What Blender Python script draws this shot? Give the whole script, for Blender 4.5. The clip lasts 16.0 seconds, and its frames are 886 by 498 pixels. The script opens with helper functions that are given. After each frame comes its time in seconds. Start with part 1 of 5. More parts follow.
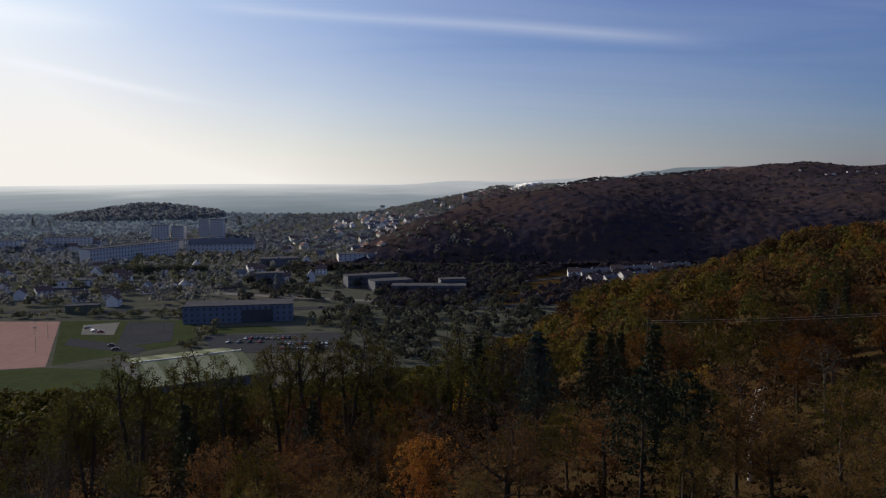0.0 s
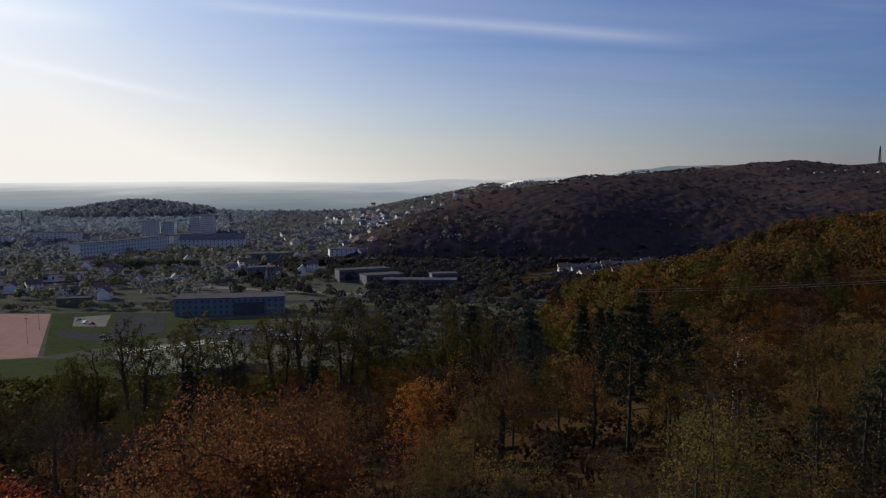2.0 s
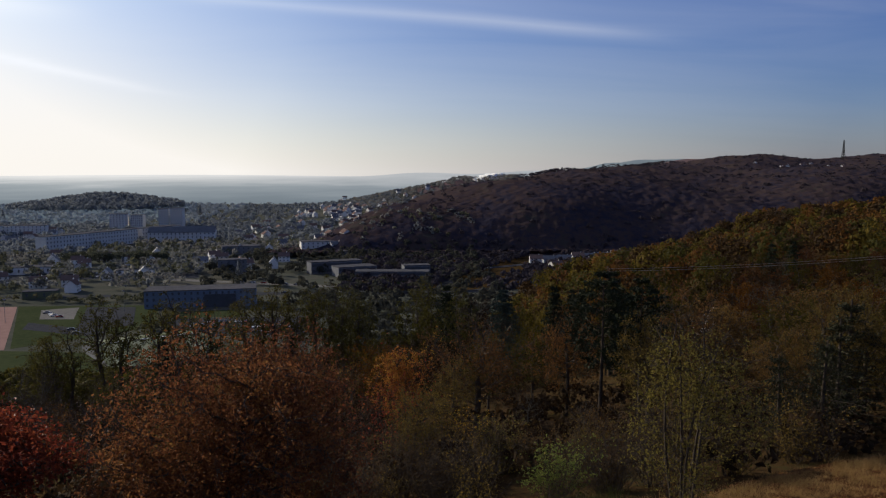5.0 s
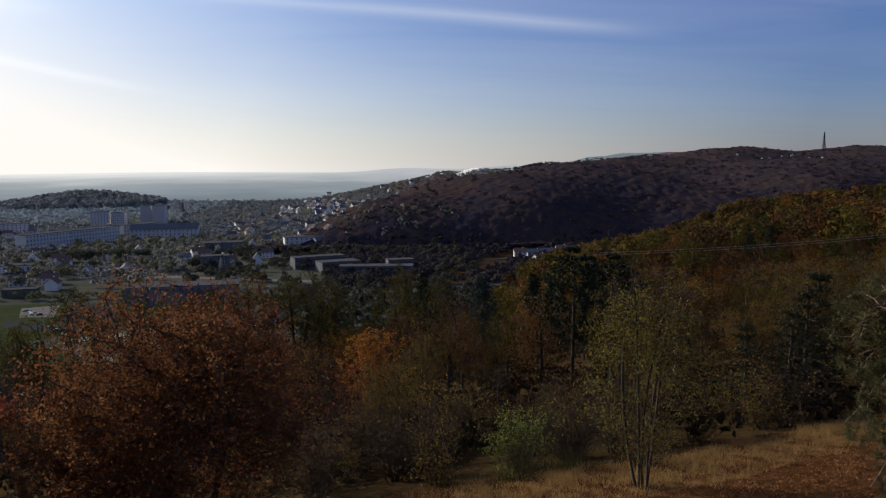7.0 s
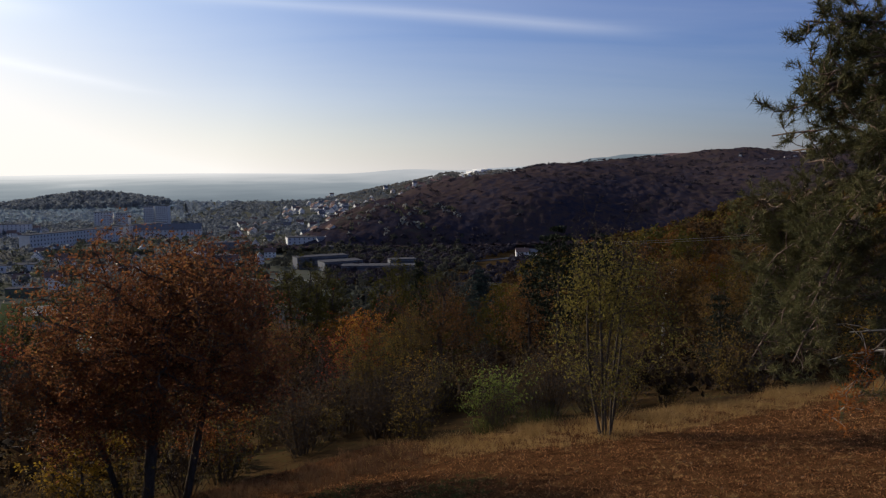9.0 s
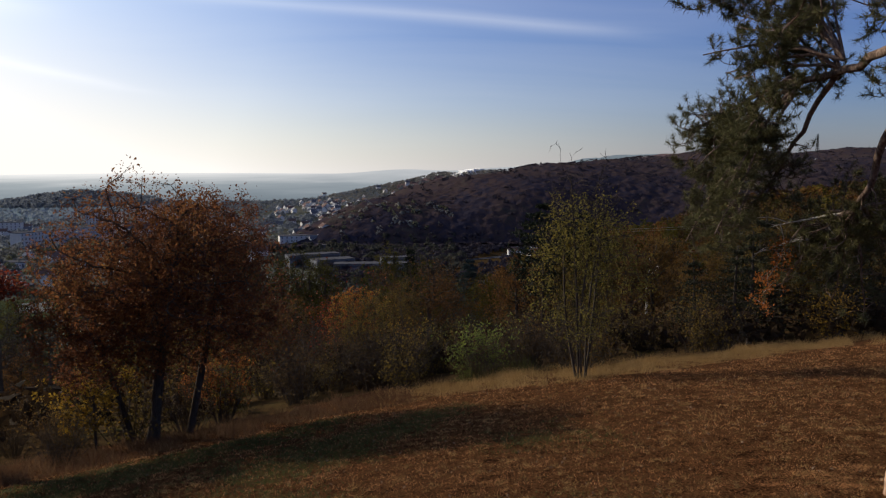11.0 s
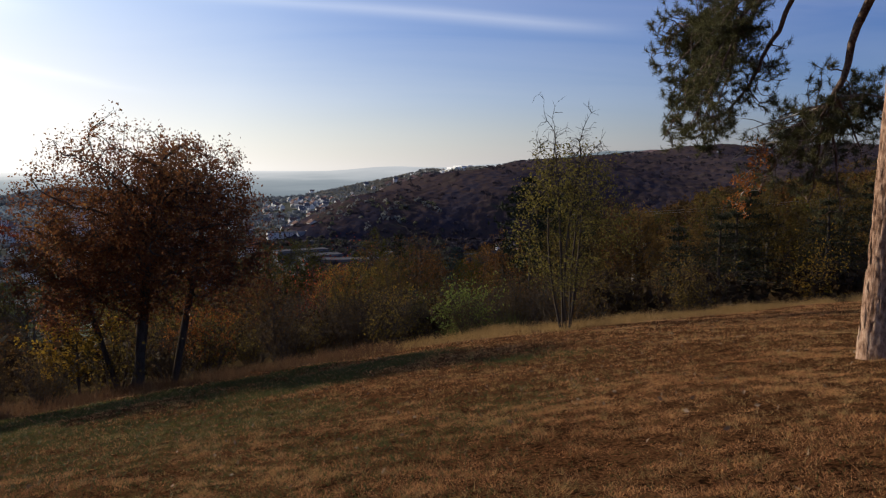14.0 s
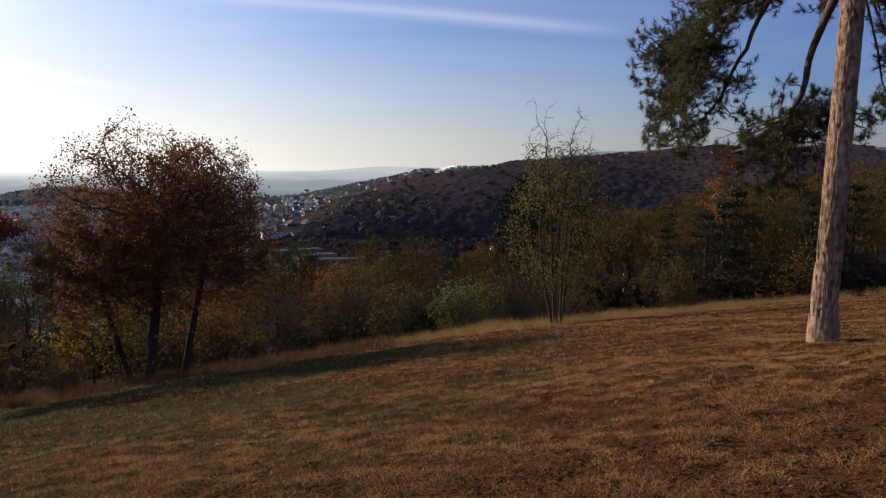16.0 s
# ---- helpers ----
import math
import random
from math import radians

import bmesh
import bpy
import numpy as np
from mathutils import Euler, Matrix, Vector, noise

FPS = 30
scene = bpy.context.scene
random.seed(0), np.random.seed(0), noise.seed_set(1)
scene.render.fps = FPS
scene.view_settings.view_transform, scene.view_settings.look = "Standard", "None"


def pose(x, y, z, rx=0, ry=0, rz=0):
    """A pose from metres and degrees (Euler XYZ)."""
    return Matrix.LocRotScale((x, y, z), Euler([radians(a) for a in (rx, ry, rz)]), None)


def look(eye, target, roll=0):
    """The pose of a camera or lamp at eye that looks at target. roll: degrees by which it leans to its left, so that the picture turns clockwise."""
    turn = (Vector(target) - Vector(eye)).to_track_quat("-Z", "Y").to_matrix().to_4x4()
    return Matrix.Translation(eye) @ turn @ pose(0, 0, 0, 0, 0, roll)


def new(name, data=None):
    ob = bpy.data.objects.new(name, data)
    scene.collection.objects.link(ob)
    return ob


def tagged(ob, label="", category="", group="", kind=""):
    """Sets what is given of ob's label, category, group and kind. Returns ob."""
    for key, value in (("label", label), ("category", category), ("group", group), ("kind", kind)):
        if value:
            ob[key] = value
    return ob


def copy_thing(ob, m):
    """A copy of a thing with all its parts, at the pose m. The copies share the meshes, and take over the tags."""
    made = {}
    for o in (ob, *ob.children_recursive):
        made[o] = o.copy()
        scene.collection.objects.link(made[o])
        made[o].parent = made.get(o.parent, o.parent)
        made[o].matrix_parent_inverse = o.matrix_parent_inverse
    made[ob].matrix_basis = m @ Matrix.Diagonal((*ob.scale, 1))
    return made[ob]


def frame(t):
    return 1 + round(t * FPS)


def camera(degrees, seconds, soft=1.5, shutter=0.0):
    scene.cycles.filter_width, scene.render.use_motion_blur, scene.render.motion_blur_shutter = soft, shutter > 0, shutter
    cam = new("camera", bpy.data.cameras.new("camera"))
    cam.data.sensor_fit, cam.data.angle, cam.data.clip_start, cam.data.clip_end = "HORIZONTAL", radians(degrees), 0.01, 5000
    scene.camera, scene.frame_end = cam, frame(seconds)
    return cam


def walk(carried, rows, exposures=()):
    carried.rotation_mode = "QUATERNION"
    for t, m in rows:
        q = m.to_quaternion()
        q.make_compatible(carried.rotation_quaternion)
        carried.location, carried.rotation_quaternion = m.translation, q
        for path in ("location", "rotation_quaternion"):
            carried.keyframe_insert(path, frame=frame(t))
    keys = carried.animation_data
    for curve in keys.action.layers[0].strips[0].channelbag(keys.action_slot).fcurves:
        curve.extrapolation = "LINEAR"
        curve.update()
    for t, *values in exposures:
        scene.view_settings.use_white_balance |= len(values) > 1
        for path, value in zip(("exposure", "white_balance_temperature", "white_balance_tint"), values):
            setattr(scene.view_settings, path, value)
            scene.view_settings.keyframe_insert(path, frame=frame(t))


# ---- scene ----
cam = camera(59.0, 16.0, soft=1.25)
PATH = [
    (0, (0.432, 5.447, 13.165), (0.499, 7.438, 12.987), -0.2),
    (0.5, (0.18, 4.641, 12.047), (0.263, 6.631, 11.867), -0.1),
    (1, (-0.044, 3.942, 10.94), (0.046, 5.932, 10.76), -0.1),
    (1.5, (-0.274, 3.204, 9.985), (-0.181, 5.194, 9.804), -0.1),
    (2, (-0.266, 2.465, 9.714), (-0.175, 4.455, 9.533), 0.0),
    (2.5, (-0.244, 1.886, 9.738), (-0.142, 3.875, 9.556), 0.1),
    (3, (-0.311, 1.416, 9.742), (-0.198, 3.405, 9.561), 0.1),
    (3.5, (-0.452, 1.111, 9.433), (-0.327, 3.098, 9.25), 0.1),
    (4, (-0.68, 0.913, 9.016), (-0.546, 2.9, 8.832), 0.3),
    (4.2, (-0.782, 0.884, 8.858), (-0.643, 2.871, 8.672), 0.3),
    (6.3, (-0.212, 1.498, 7.083), (-0.019, 3.478, 6.876), -0.2),
    (6.5, (0.037, 1.561, 7.014), (0.232, 3.541, 6.808), -0.2),
    (7, (0.416, 1.415, 6.736), (0.616, 3.394, 6.528), -0.4),
    (7.5, (0.68, 1.008, 6.485), (0.87, 2.988, 6.278), -0.4),
    (8, (0.93, 0.632, 6.216), (1.114, 2.613, 6.009), -0.4),
    (8.5, (1.128, 0.182, 5.82), (1.315, 2.163, 5.615), -0.4),
    (9, (1.287, -0.219, 5.345), (1.479, 1.761, 5.141), -0.4),
    (9.2, (1.321, -0.461, 5.168), (1.516, 1.519, 4.964), -0.4),
    (11.3, (1.29, -2.458, 3.629), (1.504, -0.48, 3.426), -0.3),
    (11.5, (1.305, -2.417, 3.495), (1.523, -0.44, 3.288), -0.5),
    (12, (1.346, -2.344, 2.995), (1.568, -0.367, 2.786), -0.5),
    (12.5, (1.357, -2.355, 2.508), (1.583, -0.378, 2.3), -0.4),
    (13, (1.355, -2.388, 2.119), (1.586, -0.412, 1.909), -0.4),
    (13.5, (1.393, -2.444, 2.075), (1.629, -0.47, 1.865), -0.4),
    (14, (1.406, -2.643, 2.117), (1.646, -0.668, 1.907), -0.4),
    (14.5, (1.412, -2.888, 2.165), (1.654, -0.914, 1.955), -0.4),
    (15, (1.366, -3.28, 2.187), (1.612, -1.306, 1.978), -0.4),
    (15.5, (1.266, -3.711, 2.217), (1.515, -1.738, 2.007), -0.4),
    (16, (1.14, -4.039, 2.206), (1.394, -2.066, 1.996), -0.3),
]
walk(cam, [(t, look(eye, target, roll)) for t, eye, target, roll in PATH],
     exposures=[(0, -0.16), (3.5, -0.13), (7, -0.02), (9, 0.0), (12, 0.08), (16, 0.16)])

# ---- sky, sun ----
SUN_AZ, SUN_EL = 54, 23           # degrees left of north (+y), and above the horizon
world = bpy.data.worlds.new("sky")
scene.world = world
world.use_nodes = True
wt = world.node_tree
wn, wl = wt.nodes, wt.links
sky = wn.new("ShaderNodeTexSky")
sky.sky_type, sky.sun_disc = "NISHITA", False
sky.sun_elevation, sky.sun_rotation = radians(SUN_EL), radians(-SUN_AZ)
sky.altitude, sky.air_density, sky.dust_density, sky.ozone_density = 150, 1.0, 0.7, 2.0
# thin cirrus, stretched along one direction of a high flat layer
co = wn.new("ShaderNodeTexCoord")
sep = wn.new("ShaderNodeSeparateXYZ")
wl.new(co.outputs["Generated"], sep.inputs[0])


def wmath(op, a, b=None):
    n = wn.new("ShaderNodeMath")
    n.operation = op
    for i, v in enumerate((a, b)):
        if v is None:
            continue
        if isinstance(v, (int, float)):
            n.inputs[i].default_value = v
        else:
            wl.new(v, n.inputs[i])
    return n.outputs[0]


up = wmath("ADD", wmath("MAXIMUM", sep.outputs[2], 0.0), 0.12)
flat = wn.new("ShaderNodeCombineXYZ")
wl.new(wmath("DIVIDE", sep.outputs[0], up), flat.inputs[0])
wl.new(wmath("DIVIDE", sep.outputs[1], up), flat.inputs[1])
layer = wn.new("ShaderNodeMapping")
layer.inputs["Rotation"].default_value = (0, 0, radians(14))
layer.inputs["Scale"].default_value = (0.5, 1.5, 1)
wl.new(flat.outputs[0], layer.inputs[0])
wisps = wn.new("ShaderNodeTexNoise")
wisps.inputs["Scale"].default_value, wisps.inputs["Detail"].default_value = 0.9, 6
wisps.inputs["Roughness"].default_value, wisps.inputs["Distortion"].default_value = 0.55, 0.6
wl.new(layer.outputs[0], wisps.inputs["Vector"])
veil = wn.new("ShaderNodeMapRange")
for i, v in enumerate((0.30, 0.80, 0.04, 0.34)):
    veil.inputs[i + 1].default_value = v
wl.new(wisps.outputs[0], veil.inputs[0])
cirrus = wn.new("ShaderNodeMix")
cirrus.data_type = "RGBA"
cirrus.inputs[7].default_value = (15.0, 15.2, 15.8, 1)
high = wn.new("ShaderNodeMapRange")
for i, v in enumerate((0.06, 0.26, 0.15, 1.0)):
    high.inputs[i + 1].default_value = v
wl.new(sep.outputs[2], high.inputs[0])
# three long streaks of cirrus: the plane each lies in, its width, reach along x, and strength
streaks = None
for plane, width, x0, x1, amount_ in (((-0.0685, 0.1932, -0.9788), 0.006, -0.28, 0.40, 0.11), ((-0.2031, 0.0419, -0.9783), 0.005, -0.52, -0.2, 0.4), ((-0.0681, 0.1656, -0.9838), 0.012, -0.6, -0.3, 0.6)):
    dn = wn.new("ShaderNodeVectorMath")
    dn.operation = "DOT_PRODUCT"
    wl.new(co.outputs["Generated"], dn.inputs[0])
    dn.inputs[1].default_value = plane
    off = wmath("ADD", dn.outputs["Value"], wmath("MULTIPLY", wmath("SUBTRACT", wisps.outputs[0], 0.5), 0.02))
    bell = wmath("POWER", 2.718, wmath("MULTIPLY", wmath("POWER", wmath("ABSOLUTE", wmath("DIVIDE", off, width)), 1.6), -1.0))
    ends = wn.new("ShaderNodeMapRange")
    ends.interpolation_type = "SMOOTHSTEP"
    for i, v in enumerate((x0, x0 + 0.1, 0.0, 1.0)):
        ends.inputs[i + 1].default_value = v
    wl.new(sep.outputs[0], ends.inputs[0])
    ends2 = wn.new("ShaderNodeMapRange")
    ends2.interpolation_type = "SMOOTHSTEP"
    for i, v in enumerate((x1 - 0.2, x1, 1.0, 0.0)):
        ends2.inputs[i + 1].default_value = v
    wl.new(sep.outputs[0], ends2.inputs[0])
    one = wmath("MULTIPLY", wmath("MULTIPLY", bell, wmath("MULTIPLY", ends.outputs[0], ends2.outputs[0])), amount_)
    streaks = one if streaks is None else wmath("ADD", streaks, one)
wl.new(wmath("MINIMUM", wmath("ADD", wmath("MULTIPLY", veil.outputs[0], high.outputs[0]), streaks), 0.8), cirrus.inputs[0])
deep = wn.new("ShaderNodeHueSaturation")
deep.inputs["Saturation"].default_value = 1.85
wl.new(sky.outputs[0], deep.inputs["Color"])
tint = wn.new("ShaderNodeMix")
tint.data_type, tint.blend_type = "RGBA", "MULTIPLY"
tint.inputs[0].default_value = 1.0
tint.inputs[7].default_value = (0.74, 1.03, 1.74, 1)
wl.new(deep.outputs[0], tint.inputs[6])
wl.new(tint.outputs[2], cirrus.inputs[6])
# pale haze low over the horizon, whiter towards the sun
toward = wn.new("ShaderNodeVectorMath")
toward.operation = "DOT_PRODUCT"
wl.new(co.outputs["Generated"], toward.inputs[0])
toward.inputs[1].default_value = (-math.sin(radians(SUN_AZ)) * 0.94, math.cos(radians(SUN_AZ)) * 0.94, 0.34)
glow = wmath("POWER", wmath("MAXIMUM", toward.outputs["Value"], 0.0), 5.6)
low = wmath("POWER", 2.718, wmath("MULTIPLY", wmath("MAXIMUM", sep.outputs[2], 0.0), -8.0))
side = wmath("ADD", wmath("MULTIPLY", wmath("MAXIMUM", toward.outputs["Value"], 0.0), 0.4), 0.52)
amount = wmath("MINIMUM", wmath("ADD", wmath("MULTIPLY", low, side), wmath("MULTIPLY", glow, 1.45)), 0.96)
haze = wn.new("ShaderNodeMix")
haze.data_type = "RGBA"
haze.inputs[7].default_value = (19.9, 19.0, 19.7, 1)
warm = wn.new("ShaderNodeMix")
warm.data_type = "RGBA"
warm.inputs[6].default_value, warm.inputs[7].default_value = (6.8, 6.0, 8.0, 1), (20.6, 19.8, 18.9, 1)
reach = wn.new("ShaderNodeMapRange")
for i, v in enumerate((0.1, 0.68, 0.0, 1.0)):
    reach.inputs[i + 1].default_value = v
wl.new(toward.outputs["Value"], reach.inputs[0])
wl.new(reach.outputs[0], warm.inputs[0])
cool = wn.new("ShaderNodeMix")
cool.data_type = "RGBA"
cool.inputs[6].default_value, cool.inputs[7].default_value = (20.6, 19.8, 18.9, 1), (15.6, 19.0, 23.0, 1)
lift_ = wn.new("ShaderNodeMapRange")
lift_.interpolation_type = "SMOOTHSTEP"
for i, v in enumerate((0.03, 0.30, 0.0, 1.0)):
    lift_.inputs[i + 1].default_value = v
wl.new(sep.outputs[2], lift_.inputs[0])
wl.new(lift_.outputs[0], cool.inputs[0])
wl.new(cool.outputs[2], warm.inputs[7])
wl.new(warm.outputs[2], haze.inputs[7])
wl.new(amount, haze.inputs[0])
wl.new(cirrus.outputs[2], haze.inputs[6])
bright = wn.new("ShaderNodeMix")
bright.data_type = "RGBA"
bright.inputs[7].default_value = (20.0, 20.8, 22.5, 1)
wl.new(wmath("MINIMUM", wmath("MULTIPLY", streaks, 1.1), 0.7), bright.inputs[0])
wl.new(haze.outputs[2], bright.inputs[6])
wl.new(bright.outputs[2], wn["Background"].inputs[0])
wn["Background"].inputs[1].default_value = 0.051
sun = new("sun", bpy.data.lights.new("sun", "SUN"))
sun.data.energy, sun.data.angle, sun.data.color = 5.0, radians(0.6), (1.0, 0.87, 0.68)
SUNWARD = Vector((-math.sin(radians(SUN_AZ)), math.cos(radians(SUN_AZ)), math.tan(radians(SUN_EL))))
sun.matrix_world = look(SUNWARD * 100, (0, 0, 0))

# ---- materials ----


def ramp_of(nodes, links, source, colours, spread=(0.0, 1.0)):
    r = nodes.new("ShaderNodeValToRGB")
    el = r.color_ramp.elements
    while len(el) < len(colours):
        el.new(0.5)
    for i, c in enumerate(colours):
        el[i].position = spread[0] + (spread[1] - spread[0]) * i / max(1, len(colours) - 1)
        el[i].color = (*c, 1)
    links.new(source, r.inputs[0])
    return r.outputs[0]


def surface(name, colours, scale=3.0, rough=0.85, bump=0.0, fine=0.0, stretch=(1, 1, 1), spread=(0.3, 0.7), metal=0.0, blotch=0.25):
    """A grained surface: colours by noise in metres, blotches at a larger scale, fine relief."""
    m = bpy.data.materials.new(name)
    m.use_nodes = True
    n, l = m.node_tree.nodes, m.node_tree.links
    p = n["Principled BSDF"]
    p.inputs["Roughness"].default_value, p.inputs["Metallic"].default_value = rough, metal
    p.inputs["Specular IOR Level"].default_value = 0.0 if rough > 0.8 else 0.25
    tc = n.new("ShaderNodeTexCoord")
    mp = n.new("ShaderNodeMapping")
    mp.inputs["Scale"].default_value = stretch
    l.new(tc.outputs["Object"], mp.inputs[0])
    a = n.new("ShaderNodeTexNoise")
    a.inputs["Scale"].default_value, a.inputs["Detail"].default_value, a.inputs["Roughness"].default_value = scale, 6, 0.65
    l.new(mp.outputs[0], a.inputs["Vector"])
    b = n.new("ShaderNodeTexNoise")
    b.inputs["Scale"].default_value, b.inputs["Detail"].default_value = scale * 0.13, 3
    l.new(mp.outputs[0], b.inputs["Vector"])
    mix = n.new("ShaderNodeMath")
    mix.operation = "MULTIPLY_ADD"
    l.new(b.outputs[0], mix.inputs[0])
    mix.inputs[1].default_value = blotch * 2
    sub = n.new("ShaderNodeMath")
    sub.operation = "SUBTRACT"
    l.new(a.outputs[0], sub.inputs[0])
    sub.inputs[1].default_value = blotch
    l.new(sub.outputs[0], mix.inputs[2])
    l.new(ramp_of(n, l, mix.outputs[0], colours, spread), p.inputs["Base Color"])
    if bump:
        bp = n.new("ShaderNodeBump")
        bp.inputs["Strength"].default_value, bp.inputs["Distance"].default_value = bump, fine or 0.02
        l.new(a.outputs[0], bp.inputs["Height"])
        l.new(bp.outputs[0], p.inputs["Normal"])
    return m


def foliage(name, colours, shine=0.6, through_light=0.3, tone_all=0.85, vary=0.45, patch=0.35):
    """Leaves: each leaf its own tone out of the palette, each tree a shift of it, some light passing through."""
    m = bpy.data.materials.new(name)
    m.use_nodes = True
    n, l = m.node_tree.nodes, m.node_tree.links
    p = n["Principled BSDF"]
    p.inputs["Roughness"].default_value = shine
    p.inputs["Specular IOR Level"].default_value = 0.05
    colours = [tuple(v * tone_all for v in c) for c in colours]
    g = n.new("ShaderNodeNewGeometry")
    o = n.new("ShaderNodeObjectInfo")
    tc = n.new("ShaderNodeTexCoord")
    nz = n.new("ShaderNodeTexNoise")
    nz.inputs["Scale"].default_value, nz.inputs["Detail"].default_value = patch, 3
    l.new(tc.outputs["Object"], nz.inputs["Vector"])

    def times(src, k, add):
        q = n.new("ShaderNodeMath")
        q.operation = "MULTIPLY_ADD"
        l.new(src, q.inputs[0])
        q.inputs[1].default_value = k
        if isinstance(add, float):
            q.inputs[2].default_value = add
        else:
            l.new(add, q.inputs[2])
        return q.outputs[0]
    tone = times(g.outputs["Random Per Island"], vary, times(o.outputs["Random"], 0.35, times(nz.outputs[0], 0.9, -0.35)))
    col = ramp_of(n, l, tone, colours)
    l.new(col, p.inputs["Base Color"])
    t = n.new("ShaderNodeBsdfTranslucent")
    l.new(col, t.inputs[0])
    mx = n.new("ShaderNodeMixShader")
    mx.inputs[0].default_value = through_light
    l.new(p.outputs[0], mx.inputs[1])
    l.new(t.outputs[0], mx.inputs[2])
    l.new(mx.outputs[0], n["Material Output"].inputs[0])
    return m


PLAIN = bpy.data.materials.new("hazy_distance")
PLAIN.use_nodes = True
pn, pl = PLAIN.node_tree.nodes, PLAIN.node_tree.links
pc = pn.new("ShaderNodeTexCoord")
ps = pn.new("ShaderNodeSeparateXYZ")
pl.new(pc.outputs["Object"], ps.inputs[0])


def pmath(op, a, b=None, c=None):
    q = pn.new("ShaderNodeMath")
    q.operation = op
    for i, v in enumerate((a, b, c)):
        if v is None:
            continue
        if isinstance(v, (int, float)):
            q.inputs[i].default_value = v
        else:
            pl.new(v, q.inputs[i])
    return q.outputs[0]


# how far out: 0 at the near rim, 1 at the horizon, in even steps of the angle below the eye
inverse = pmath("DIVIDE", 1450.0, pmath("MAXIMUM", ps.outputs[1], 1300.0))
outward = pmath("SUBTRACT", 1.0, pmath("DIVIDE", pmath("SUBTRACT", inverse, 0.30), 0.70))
# fields, hedges and woods: long low patches
strips = None
for size, k in ((0.0011, 0.5), (0.004, 0.35)):
    pm = pn.new("ShaderNodeMapping")
    pm.inputs["Scale"].default_value = (size, size * 0.7, 0)
    pl.new(pc.outputs["Object"], pm.inputs[0])
    pz = pn.new("ShaderNodeTexNoise")
    pz.inputs["Scale"].default_value, pz.inputs["Detail"].default_value = 1.0, 4
    pl.new(pm.outputs[0], pz.inputs["Vector"])
    one = pmath("MULTIPLY", pmath("SUBTRACT", pz.outputs[0], 0.5), k)
    strips = one if strips is None else pmath("ADD", strips, one)
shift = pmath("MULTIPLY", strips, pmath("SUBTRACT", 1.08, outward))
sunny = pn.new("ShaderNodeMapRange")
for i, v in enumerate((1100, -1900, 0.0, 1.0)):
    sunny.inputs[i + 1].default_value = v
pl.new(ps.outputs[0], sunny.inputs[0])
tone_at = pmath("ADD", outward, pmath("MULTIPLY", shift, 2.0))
# haze painted into the glow: paler towards the horizon and the sunward side
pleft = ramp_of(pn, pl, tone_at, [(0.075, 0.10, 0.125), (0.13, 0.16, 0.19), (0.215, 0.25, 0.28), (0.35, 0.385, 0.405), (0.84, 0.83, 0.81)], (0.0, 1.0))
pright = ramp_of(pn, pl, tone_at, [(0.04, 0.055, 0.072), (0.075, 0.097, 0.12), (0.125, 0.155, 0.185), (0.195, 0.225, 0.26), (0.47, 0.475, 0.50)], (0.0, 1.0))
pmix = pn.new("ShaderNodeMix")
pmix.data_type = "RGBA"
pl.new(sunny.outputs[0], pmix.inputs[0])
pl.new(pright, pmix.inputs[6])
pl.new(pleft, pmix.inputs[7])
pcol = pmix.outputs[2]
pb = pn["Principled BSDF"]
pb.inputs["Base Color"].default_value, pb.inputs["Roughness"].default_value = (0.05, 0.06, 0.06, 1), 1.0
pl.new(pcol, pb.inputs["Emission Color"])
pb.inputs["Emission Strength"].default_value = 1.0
pb.inputs["Specular IOR Level"].default_value = 0.0
MEADOW = surface("dry_meadow", [(0.022, 0.010, 0.005), (0.066, 0.028, 0.012), (0.15, 0.068, 0.030), (0.052, 0.034, 0.013)], 20.0, 0.95, 1.0, 0.16, spread=(0.39, 0.63), blotch=0.16)
LITTER = surface("leaf_litter", [(0.02, 0.013, 0.007), (0.05, 0.03, 0.014), (0.036, 0.034, 0.014)], 2.0, 0.95, 0.8, 0.1)
VALLEY = surface("valley_grass", [(0.05, 0.056, 0.046), (0.072, 0.074, 0.06), (0.088, 0.084, 0.072)], 0.08, 0.95)
LAWN = surface("mown_grass", [(0.034, 0.044, 0.022), (0.05, 0.06, 0.03)], 0.3, 0.95)
CLAY = surface("red_clay", [(0.22, 0.14, 0.125), (0.27, 0.175, 0.155)], 0.2, 0.95)
ASPHALT = surface("asphalt", [(0.036, 0.038, 0.044), (0.056, 0.058, 0.065)], 0.4, 0.9)
GRAVEL = surface("pale_gravel", [(0.12, 0.115, 0.11), (0.17, 0.165, 0.155)], 0.5, 0.95)
BARK_DARK = surface("dark_bark", [(0.035, 0.028, 0.022), (0.08, 0.066, 0.055)], 14, 0.95, 0.9, 0.02, (1, 1, 0.25))
BARK_GREY = surface("grey_bark", [(0.045, 0.04, 0.032), (0.10, 0.09, 0.072)], 14, 0.95, 0.8, 0.02, (1, 1, 0.3))
LEAF_RUST = foliage("rusty_dead_needles", [(0.11, 0.034, 0.012), (0.22, 0.075, 0.02), (0.30, 0.12, 0.03)], 0.7, 0.4, 1.2)
BARK_LIMB = surface("pine_limb_bark", [(0.06, 0.042, 0.034), (0.14, 0.10, 0.08), (0.24, 0.18, 0.145)], 22, 0.9, 0.9, 0.02, (1, 1, 0.6), (0.34, 0.66))
BARK_PINE = surface("pine_bark", [(0.10, 0.055, 0.036), (0.27, 0.165, 0.112), (0.43, 0.295, 0.21)], 17, 0.9, 1.0, 0.04, (1, 1, 0.45), (0.34, 0.64))
